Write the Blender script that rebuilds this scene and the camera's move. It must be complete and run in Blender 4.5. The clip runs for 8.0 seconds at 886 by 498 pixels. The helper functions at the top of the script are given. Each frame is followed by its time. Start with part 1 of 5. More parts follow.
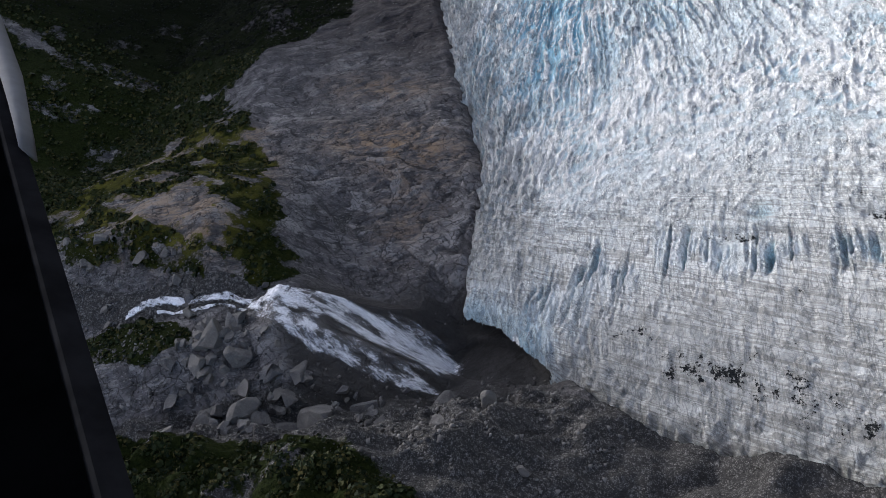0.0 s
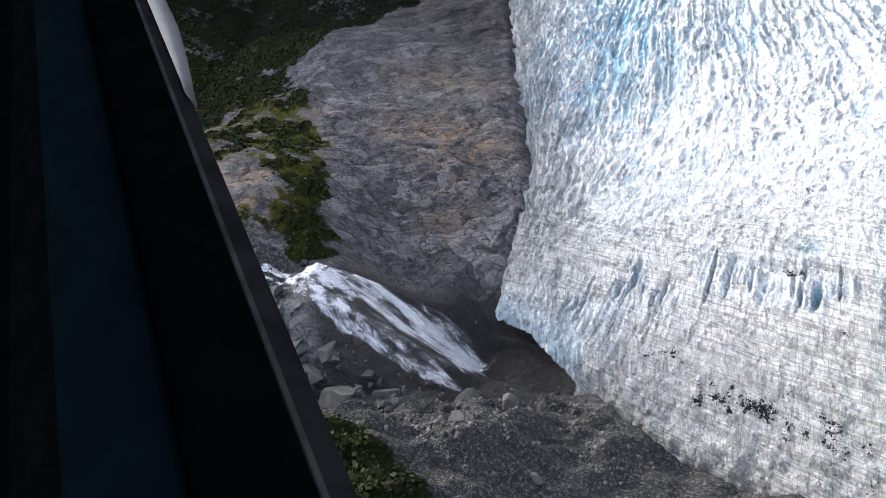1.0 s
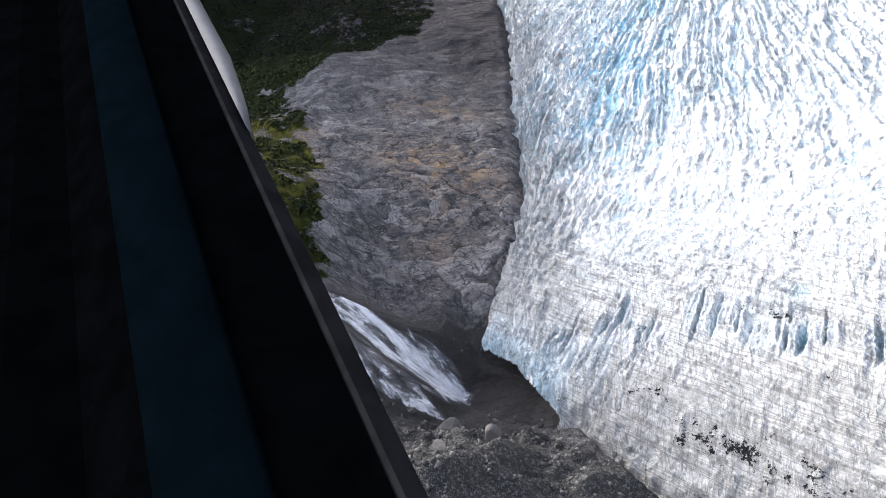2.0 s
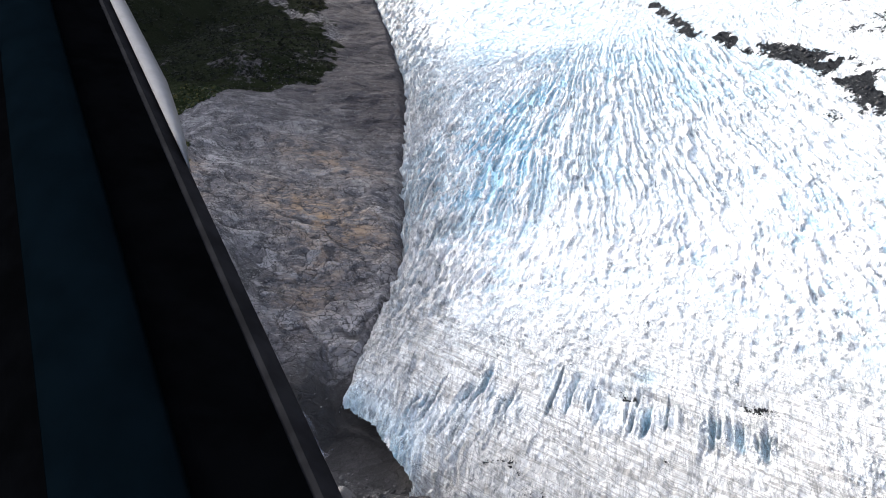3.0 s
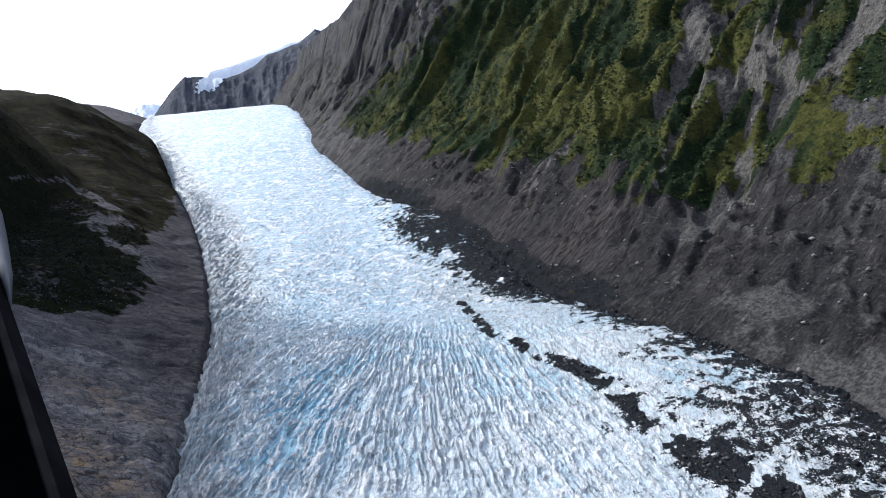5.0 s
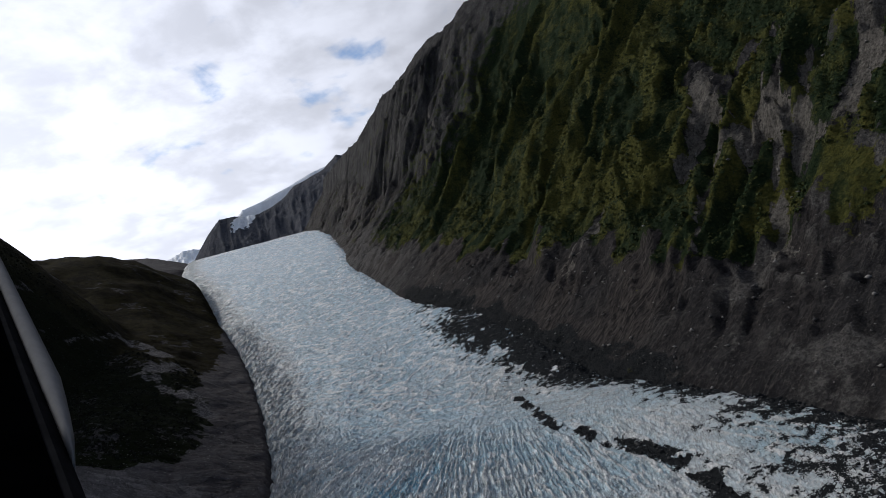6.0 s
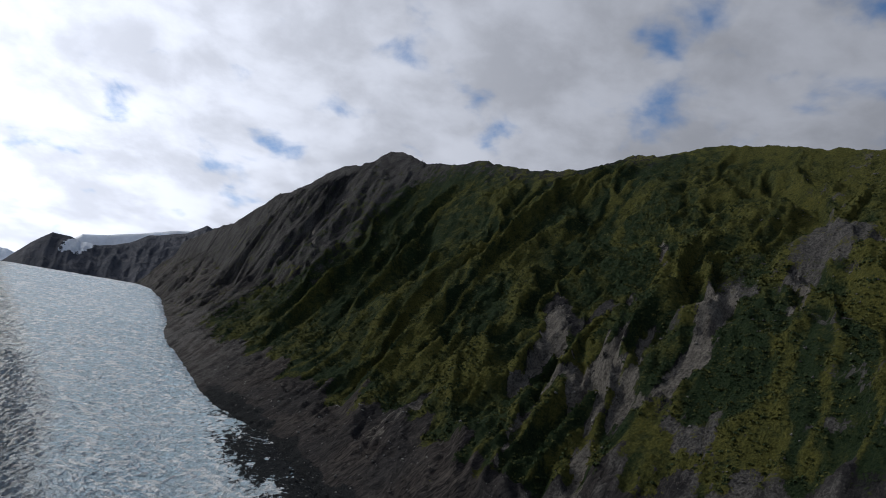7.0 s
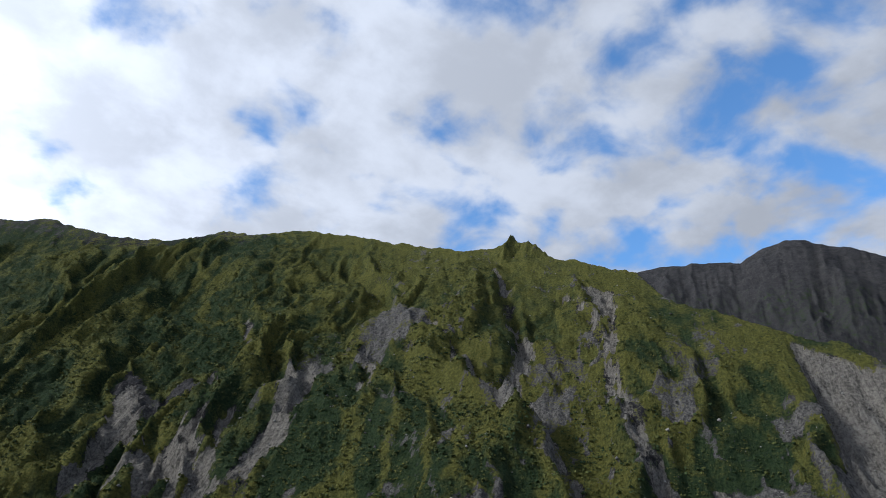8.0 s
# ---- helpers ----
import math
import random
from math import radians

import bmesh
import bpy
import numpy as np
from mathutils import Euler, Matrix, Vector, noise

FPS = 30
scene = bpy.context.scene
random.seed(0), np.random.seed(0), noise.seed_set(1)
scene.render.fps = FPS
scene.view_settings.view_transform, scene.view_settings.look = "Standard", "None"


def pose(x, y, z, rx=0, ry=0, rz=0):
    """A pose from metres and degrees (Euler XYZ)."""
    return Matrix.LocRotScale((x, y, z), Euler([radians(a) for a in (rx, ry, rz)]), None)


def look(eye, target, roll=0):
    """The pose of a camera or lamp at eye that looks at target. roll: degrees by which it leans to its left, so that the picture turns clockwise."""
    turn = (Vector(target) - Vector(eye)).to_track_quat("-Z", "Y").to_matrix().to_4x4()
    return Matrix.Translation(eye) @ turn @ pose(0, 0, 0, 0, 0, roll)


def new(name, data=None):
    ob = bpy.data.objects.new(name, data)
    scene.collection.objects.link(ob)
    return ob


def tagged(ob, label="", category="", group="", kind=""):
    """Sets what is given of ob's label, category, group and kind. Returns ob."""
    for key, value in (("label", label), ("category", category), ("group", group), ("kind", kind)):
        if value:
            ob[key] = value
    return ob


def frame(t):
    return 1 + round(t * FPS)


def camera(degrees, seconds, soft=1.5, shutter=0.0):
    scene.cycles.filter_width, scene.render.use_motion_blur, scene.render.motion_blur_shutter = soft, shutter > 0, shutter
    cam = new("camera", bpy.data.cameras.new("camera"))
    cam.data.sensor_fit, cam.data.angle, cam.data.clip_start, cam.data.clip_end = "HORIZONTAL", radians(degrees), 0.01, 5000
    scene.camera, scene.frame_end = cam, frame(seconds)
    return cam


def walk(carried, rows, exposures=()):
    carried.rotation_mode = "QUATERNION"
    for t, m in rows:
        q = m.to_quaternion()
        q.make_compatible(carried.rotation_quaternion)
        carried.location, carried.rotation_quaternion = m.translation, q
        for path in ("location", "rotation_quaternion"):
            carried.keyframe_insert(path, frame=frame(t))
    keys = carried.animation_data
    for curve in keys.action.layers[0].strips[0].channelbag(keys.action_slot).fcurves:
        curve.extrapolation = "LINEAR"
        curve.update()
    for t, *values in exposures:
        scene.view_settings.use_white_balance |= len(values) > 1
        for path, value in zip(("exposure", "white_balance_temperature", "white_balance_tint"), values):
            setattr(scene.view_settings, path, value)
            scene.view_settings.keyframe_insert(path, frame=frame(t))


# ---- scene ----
cam = camera(66.67, 8.0, soft=0.7)
PATH = (
    (0, 0.099, 0.081, 159.916, 48.07, -28.56, -39.74),  # seconds, eye, yaw to the left, pitch, roll
    (0.5, 0.116, 0.027, 159.937, 52.78, -25.44, -38.25),
    (1, 0.052, 0.033, 159.951, 51.30, -26.82, -34.51),
    (1.2, 0.046, 0.036, 159.960, 52.09, -25.84, -34.25),
    (2.3, 0.017, -0.004, 159.995, 46.05, -25.70, -27.91),
    (2.5, -0.000, -0.000, 160.001, 43.25, -26.05, -25.15),
    (3, -0.021, -0.005, 160.006, 36.28, -25.26, -18.57),
    (3.5, -0.080, 0.043, 159.982, 30.00, -24.23, -14.40),
    (4, -0.117, 0.042, 159.967, 23.76, -20.58, -9.11),
    (4.5, -0.087, 0.021, 159.969, 17.85, -13.69, -6.17),
    (5, -0.117, 0.010, 159.952, 15.32, -6.05, -3.52),
    (5.2, -0.117, 0.010, 159.952, 15.82, -1.89, -11.58),
    (6.3, -0.117, 0.010, 159.952, 17.54, 5.54, -11.72),
    (6.5, -0.117, 0.010, 159.952, 11.58, 7.73, -3.60),
    (6.6, -0.117, 0.010, 159.952, 10.00, 8.94, -1.55),
    (7, -0.117, 0.010, 159.952, 4.90, 14.85, 10.34),
    (7.1, -0.117, 0.010, 159.952, 3.25, 16.02, 14.11),
    (7.5, -0.117, 0.010, 159.952, -6.83, 17.31, 7.82),
    (8, -0.117, 0.010, 159.952, -30.40, 25.03, 1.58),
)


def heading(x, y, z, yaw, pitch, roll):
    a, b = radians(yaw), radians(pitch)
    way = Vector((-math.sin(a) * math.cos(b), math.cos(a) * math.cos(b), math.sin(b)))
    return look((x, y, z), Vector((x, y, z)) + way * 100, roll)


walk(cam, [(t, heading(*row)) for t, *row in PATH],
     exposures=((0, 0.46, 6150, 10), (0.5, 1.05, 6300, 10), (1, 1.32, 6350, 10), (2.5, 1.56, 6450, 10), (3.5, 1.15, 6400, 10), (4, 0.80, 6350, 10), (4.5, 0.64, 5850, 8),
                (5.2, 0.34, 5700, 8), (6.3, -1.25, 6250, 8), (6.5, -1.2, 6250, 8), (7, -0.95, 6100, 7), (7.5, -0.55, 5900, 6), (8, 0.1, 5850, 5)))

# ---- light ----
SUN_AZ, SUN_EL = 72.0, 34.0        # degrees to the left of +y, and above the horizon
world = bpy.data.worlds.new("sky")
scene.world = world
world.use_nodes = True
wn, wl = world.node_tree.nodes, world.node_tree.links
wn.clear()
w_out, w_bg = wn.new("ShaderNodeOutputWorld"), wn.new("ShaderNodeBackground")
sky = wn.new("ShaderNodeTexSky")
sky.sky_type, sky.sun_disc = "NISHITA", False
sky.sun_elevation, sky.sun_rotation = radians(SUN_EL), radians(-SUN_AZ)
sky.altitude, sky.air_density, sky.dust_density, sky.ozone_density = 600, 1.0, 0.2, 3.0


def wnode(kind, **values):
    n = wn.new(kind)
    for key, value in values.items():
        n.inputs[key].default_value = value
    return n


def wmath(op, a, b=None, c=None):
    n = wn.new("ShaderNodeMath")
    n.operation = op
    for i, v in enumerate((a, b, c)):
        if v is None:
            continue
        if isinstance(v, (int, float)):
            n.inputs[i].default_value = v
        else:
            wl.new(v, n.inputs[i])
    return n.outputs[0]


# broken cloud on a level sheet, seen in perspective towards the horizon
coord = wn.new("ShaderNodeTexCoord")
split = wn.new("ShaderNodeSeparateXYZ")
wl.new(coord.outputs["Generated"], split.inputs[0])
lift = wmath("ADD", wmath("MAXIMUM", split.outputs["Z"], 0.0), 0.28)
flat = wn.new("ShaderNodeCombineXYZ")
wl.new(wmath("DIVIDE", split.outputs["X"], lift), flat.inputs["X"])
wl.new(wmath("DIVIDE", split.outputs["Y"], lift), flat.inputs["Y"])
cloud_big = wnode("ShaderNodeTexNoise", Scale=1.1, Detail=3.0, Roughness=0.45, Distortion=0.2)
cloud_fine = wnode("ShaderNodeTexNoise", Scale=6.6, Detail=10.0, Roughness=0.5, Distortion=0.2)
cloud_tone = wnode("ShaderNodeTexNoise", Scale=5.0, Detail=7.0, Roughness=0.55, Distortion=0.15)
for n in (cloud_big, cloud_fine, cloud_tone):
    wl.new(flat.outputs[0], n.inputs["Vector"])
thick = wmath("ADD", wmath("MULTIPLY", cloud_big.outputs["Fac"], 0.3), wmath("MULTIPLY", cloud_fine.outputs["Fac"], 0.7))
# denser and brighter towards the sun's side, greyer away from it
sunward = wmath("ADD", wmath("MULTIPLY", split.outputs["X"], -math.sin(radians(SUN_AZ))), wmath("MULTIPLY", split.outputs["Y"], math.cos(radians(SUN_AZ))))
cover = wn.new("ShaderNodeMapRange")
cover.interpolation_type = "SMOOTHSTEP"
wl.new(wmath("ADD", thick, wmath("MULTIPLY", sunward, 0.11)), cover.inputs["Value"])
cover.inputs["From Min"].default_value, cover.inputs["From Max"].default_value = 0.335, 0.500
shade = wn.new("ShaderNodeMapRange")
shade.interpolation_type = "SMOOTHSTEP"
wl.new(cloud_tone.outputs["Fac"], shade.inputs["Value"])
shade.inputs["From Min"].default_value, shade.inputs["From Max"].default_value = 0.34, 0.66
shade.inputs["To Min"].default_value, shade.inputs["To Max"].default_value = 4.8, 6.7
toward = wmath("MAXIMUM", sunward, 0.0)
side = wmath("ADD", wmath("ADD", wmath("MULTIPLY", sunward, 0.5), 1.14), wmath("MULTIPLY", wmath("MULTIPLY", toward, toward), 2.9))
glow = wmath("MULTIPLY", shade.outputs[0], side)
white = wn.new("ShaderNodeCombineXYZ")
wl.new(glow, white.inputs["X"])
wl.new(glow, white.inputs["Y"])
wl.new(wmath("MULTIPLY", glow, 1.10), white.inputs["Z"])
sky_mix = wn.new("ShaderNodeMix")
sky_mix.data_type = "RGBA"
wl.new(cover.outputs[0], sky_mix.inputs["Factor"])
deepen = wnode("ShaderNodeHueSaturation", Saturation=1.1, Value=2.1)
wl.new(sky.outputs[0], deepen.inputs["Color"])
wl.new(deepen.outputs[0], sky_mix.inputs[6])
wl.new(white.outputs[0], sky_mix.inputs[7])
wl.new(sky_mix.outputs[2], w_bg.inputs["Color"])
w_bg.inputs["Strength"].default_value = 0.10
wl.new(w_bg.outputs[0], w_out.inputs["Surface"])

sun = new("sun", bpy.data.lights.new("sun", "SUN"))
sun.data.energy, sun.data.angle, sun.data.color = 5.0, radians(11.0), (1.0, 0.93, 0.83)
sun_from = Vector((-math.sin(radians(SUN_AZ)) * math.cos(radians(SUN_EL)), math.cos(radians(SUN_AZ)) * math.cos(radians(SUN_EL)), math.sin(radians(SUN_EL))))
sun.matrix_world = look(sun_from * 3000, (0, 0, 0))


# ---- materials ----
class Mat:
    """A node material under construction."""

    def __init__(self, name, rough=0.8, spec=0.3):
        self.m = bpy.data.materials.new(name)
        self.m.use_nodes = True
        self.n, self.l = self.m.node_tree.nodes, self.m.node_tree.links
        self.b = self.n["Principled BSDF"]
        self.b.inputs["Roughness"].default_value = rough
        self.b.inputs["Specular IOR Level"].default_value = spec
        self.where = self.n.new("ShaderNodeNewGeometry").outputs["Position"]

    def put(self, socket, v):
        if isinstance(v, (int, float, tuple)):
            socket.default_value = (*v, 1.0) if isinstance(v, tuple) and len(v) == 3 and len(socket.default_value) == 4 else v
        else:
            self.l.new(v, socket)

    def noise(self, scale, detail=4.0, rough=0.55, warp=0.0, stretch=None, turn=0.0):
        n = self.n.new("ShaderNodeTexNoise")
        n.inputs["Scale"].default_value, n.inputs["Detail"].default_value = scale, detail
        n.inputs["Roughness"].default_value, n.inputs["Distortion"].default_value = rough, warp
        self.l.new(self.mapped(stretch, turn), n.inputs["Vector"])
        return n.outputs["Fac"]

    def mapped(self, stretch, turn):
        if not stretch:
            return self.where
        mp = self.n.new("ShaderNodeMapping")
        mp.vector_type = "TEXTURE"
        mp.inputs["Rotation"].default_value = (0, 0, radians(turn))
        mp.inputs["Scale"].default_value = stretch
        self.l.new(self.where, mp.inputs["Vector"])
        return mp.outputs[0]

    def flow(self, along_u, along_v, detail=4.0, rough=0.55, warp=0.0):
        """Noise laid out by the mesh's own flow coordinates fu and fv."""
        both = self.n.new("ShaderNodeCombineXYZ")
        self.put(both.inputs[0], self.calc("MULTIPLY", self.attr("fu"), along_u))
        self.put(both.inputs[1], self.calc("MULTIPLY", self.attr("fv"), along_v))
        n = self.n.new("ShaderNodeTexNoise")
        n.inputs["Scale"].default_value, n.inputs["Detail"].default_value = 1.0, detail
        n.inputs["Roughness"].default_value, n.inputs["Distortion"].default_value = rough, warp
        self.l.new(both.outputs[0], n.inputs["Vector"])
        return n.outputs["Fac"]

    def cells(self, scale, feature="DISTANCE_TO_EDGE", stretch=None, turn=0.0):
        n = self.n.new("ShaderNodeTexVoronoi")
        n.feature = feature
        n.inputs["Scale"].default_value = scale
        self.l.new(self.mapped(stretch, turn), n.inputs["Vector"])
        return n.outputs["Distance"] if feature != "F1_COLOR" else n.outputs["Color"]

    def attr(self, name):
        n = self.n.new("ShaderNodeAttribute")
        n.attribute_name = name
        return n.outputs["Fac"]

    def calc(self, op, a, b=0.0, c=None):
        n = self.n.new("ShaderNodeMath")
        n.operation = op
        for i, v in enumerate((a, b, c)):
            if v is not None:
                self.put(n.inputs[i], v)
        return n.outputs[0]

    def span(self, v, lo, hi, a=0.0, b=1.0):
        n = self.n.new("ShaderNodeMapRange")
        n.interpolation_type = "SMOOTHSTEP"
        self.put(n.inputs["Value"], v)
        n.inputs["From Min"].default_value, n.inputs["From Max"].default_value = lo, hi
        n.inputs["To Min"].default_value, n.inputs["To Max"].default_value = a, b
        return n.outputs[0]

    def mix(self, f, a, b, how="MIX"):
        n = self.n.new("ShaderNodeMix")
        n.data_type, n.blend_type = "RGBA", how
        self.put(n.inputs["Factor"], f)
        self.put(n.inputs[6], a)
        self.put(n.inputs[7], b)
        return n.outputs[2]

    def colour(self, v):
        self.put(self.b.inputs["Base Color"], v)
        return self

    def bump(self, height, metres=0.3, strength=1.0):
        n = self.n.new("ShaderNodeBump")
        n.inputs["Distance"].default_value, n.inputs["Strength"].default_value = metres, strength
        self.put(n.inputs["Height"], height)
        self.l.new(n.outputs[0], self.b.inputs["Normal"])
        return self


def ice_material():
    k = Mat("glacier_ice", 0.5, 0.35)
    grit, fine, speck = k.noise(0.22, 8, 0.65), k.noise(1.3, 8, 0.72), k.noise(4.5, 5, 0.65)
    steep, dust, hollow_shade = k.attr("steep"), k.attr("dirt"), k.attr("hollow_shade")
    crest = k.attr("crest")
    base = k.mix(k.span(fine, 0.40, 0.58), (0.78, 0.80, 0.81), (0.95, 0.955, 0.95))
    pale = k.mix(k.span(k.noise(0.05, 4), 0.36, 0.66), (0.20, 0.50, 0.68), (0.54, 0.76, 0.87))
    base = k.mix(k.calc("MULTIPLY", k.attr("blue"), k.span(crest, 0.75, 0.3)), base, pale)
    # hollows between blades greyed and blued: shadow put into the ice colour
    base = k.mix(k.calc("MULTIPLY", k.span(hollow_shade, 0.55, 1.1), k.span(fine, 0.35, 0.6, 0.12, 0.5)), base, k.mix(k.span(grit, 0.4, 0.6), (0.40, 0.54, 0.62), (0.50, 0.52, 0.53)))
    base = k.mix(k.calc("MULTIPLY", k.attr("upper"), 0.7), base, (0.47, 0.63, 0.75))
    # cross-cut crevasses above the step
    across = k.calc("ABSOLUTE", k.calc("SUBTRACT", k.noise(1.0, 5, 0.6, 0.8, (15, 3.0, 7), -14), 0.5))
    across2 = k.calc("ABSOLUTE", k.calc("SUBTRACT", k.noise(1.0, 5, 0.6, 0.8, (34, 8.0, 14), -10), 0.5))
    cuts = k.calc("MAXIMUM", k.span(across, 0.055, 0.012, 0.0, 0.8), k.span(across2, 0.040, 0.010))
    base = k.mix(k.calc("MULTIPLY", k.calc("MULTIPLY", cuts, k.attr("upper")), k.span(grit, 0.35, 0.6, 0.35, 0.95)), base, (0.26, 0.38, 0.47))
    # streaks along the flow, short flecks elsewhere
    streak, fleck = k.flow(1.1, 0.16, 6, 0.7, 0.5), k.noise(1.0, 6, 0.7, 0.5, (2.2, 0.8, 1.0), -12)
    grain = k.mix(steep, fleck, streak)
    base = k.mix(k.span(grain, 0.50, 0.40, 0.0, 0.36), base, k.mix(steep, (0.56, 0.60, 0.65), (0.48, 0.64, 0.76)))
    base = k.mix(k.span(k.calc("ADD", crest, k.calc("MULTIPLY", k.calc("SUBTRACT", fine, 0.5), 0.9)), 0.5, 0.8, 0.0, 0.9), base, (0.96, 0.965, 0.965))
    # thin dust lines that follow the layers in the ice
    layers = k.noise(1.0, 4, 0.5, 0.35, (75, 2.4, 8), -18)
    layers2 = k.noise(1.0, 4, 0.5, 0.3, (42, 1.1, 5), -16)
    dirty = k.calc("MULTIPLY", dust, k.span(k.calc("ADD", k.calc("MULTIPLY", grit, 0.8), k.calc("MULTIPLY", fine, 0.2)), 0.32, 0.68, 0.30, 0.75))
    beige = k.mix(k.span(fine, 0.34, 0.66), (0.57, 0.55, 0.515), (0.88, 0.865, 0.83))
    grime = k.mix(k.span(speck, 0.34, 0.68), (0.045, 0.042, 0.038), (0.36, 0.34, 0.31))
    base = k.mix(dirty, base, k.mix(k.span(dust, 0.62, 0.92), beige, grime))
    flat = k.span(steep, 0.5, 0.1)
    thin = k.calc("MAXIMUM", k.span(k.calc("ABSOLUTE", k.calc("SUBTRACT", layers, 0.5)), 0.034, 0.012), k.span(k.calc("ABSOLUTE", k.calc("SUBTRACT", layers2, 0.52)), 0.036, 0.014, 0.0, 0.8))
    base = k.mix(k.calc("MULTIPLY", k.calc("MULTIPLY", thin, flat), k.span(dust, 0.1, 0.6, 0.0, 0.62)), base, (0.24, 0.225, 0.205))
    rifts = k.noise(0.6, 4, 0.5, 0.6, (1.0, 5, 3), 8)
    base = k.mix(k.calc("MULTIPLY", k.span(k.calc("ABSOLUTE", k.calc("SUBTRACT", rifts, 0.5)), 0.036, 0.012), k.span(dust, 0.1, 0.5, 0.15, 0.45)), base, (0.10, 0.105, 0.11))
    # fine cracks: along the flow where it is steep, a net elsewhere
    rays = k.calc("ABSOLUTE", k.calc("SUBTRACT", k.flow(0.55, 0.13, 5, 0.62, 0.5), 0.5))
    rays2 = k.calc("ABSOLUTE", k.calc("SUBTRACT", k.flow(1.5, 0.30, 4, 0.6, 0.6), 0.5))
    hair = k.calc("ABSOLUTE", k.calc("SUBTRACT", k.noise(0.8, 6, 0.62, 1.0, (1.0, 2.2, 2), 12), 0.5))
    hair2 = k.calc("ABSOLUTE", k.calc("SUBTRACT", k.noise(2.3, 5, 0.6, 0.8, (1.8, 1.0, 2), -20), 0.5))
    net = k.calc("MAXIMUM", k.span(hair, 0.030, 0.010), k.span(hair2, 0.034, 0.010))
    flowing = k.calc("MAXIMUM", k.span(rays, 0.034, 0.010), k.span(rays2, 0.036, 0.010, 0.0, 0.8))
    lines = k.mix(steep, net, k.calc("MAXIMUM", flowing, k.calc("MULTIPLY", net, 0.55)))
    base = k.mix(k.calc("MULTIPLY", lines, k.calc("MULTIPLY", k.span(grit, 0.34, 0.66, 0.25, 0.95), k.span(dust, 0.3, 0.8, 1.0, 0.4))), base, (0.14, 0.17, 0.20))
    # grit caught in the hollows everywhere
    base = k.mix(k.calc("MULTIPLY", k.span(speck, 0.58, 0.67), k.span(grit, 0.42, 0.62, 0.0, 0.7)), base, (0.21, 0.19, 0.165))
    rubble = k.span(k.calc("ADD", k.attr("moraine"), k.calc("MULTIPLY", k.calc("SUBTRACT", k.calc("ADD", k.calc("MULTIPLY", grit, 0.6), k.calc("MULTIPLY", fine, 0.4)), 0.5), 3.6)), 0.42, 0.52)
    base = k.mix(rubble, base, k.mix(k.span(speck, 0.35, 0.7), (0.007, 0.008, 0.010), (0.042, 0.045, 0.048)))
    k.colour(base)
    k.put(k.b.inputs["Roughness"], k.mix(rubble, (0.45, 0.45, 0.45), (0.95, 0.95, 0.95)))
    k.put(k.b.inputs["Specular IOR Level"], k.span(rubble, 0.0, 1.0, 0.35, 0.03))
    cracks = k.noise(1.6, 8, 0.76, 0.7, (1.0, 2.2, 1.5), 15)
    relief = k.calc("ADD", k.calc("ADD", k.calc("MULTIPLY", cracks, 1.2), k.calc("MULTIPLY", fine, 0.8)), k.calc("MULTIPLY", layers, 0.3))
    relief = k.calc("ADD", relief, k.calc("MULTIPLY", k.span(hair, 0.0, 0.05), 0.35))
    relief = k.calc("ADD", relief, k.calc("MULTIPLY", grain, 0.8))
    return k.bump(relief, 0.7, 1.0).m


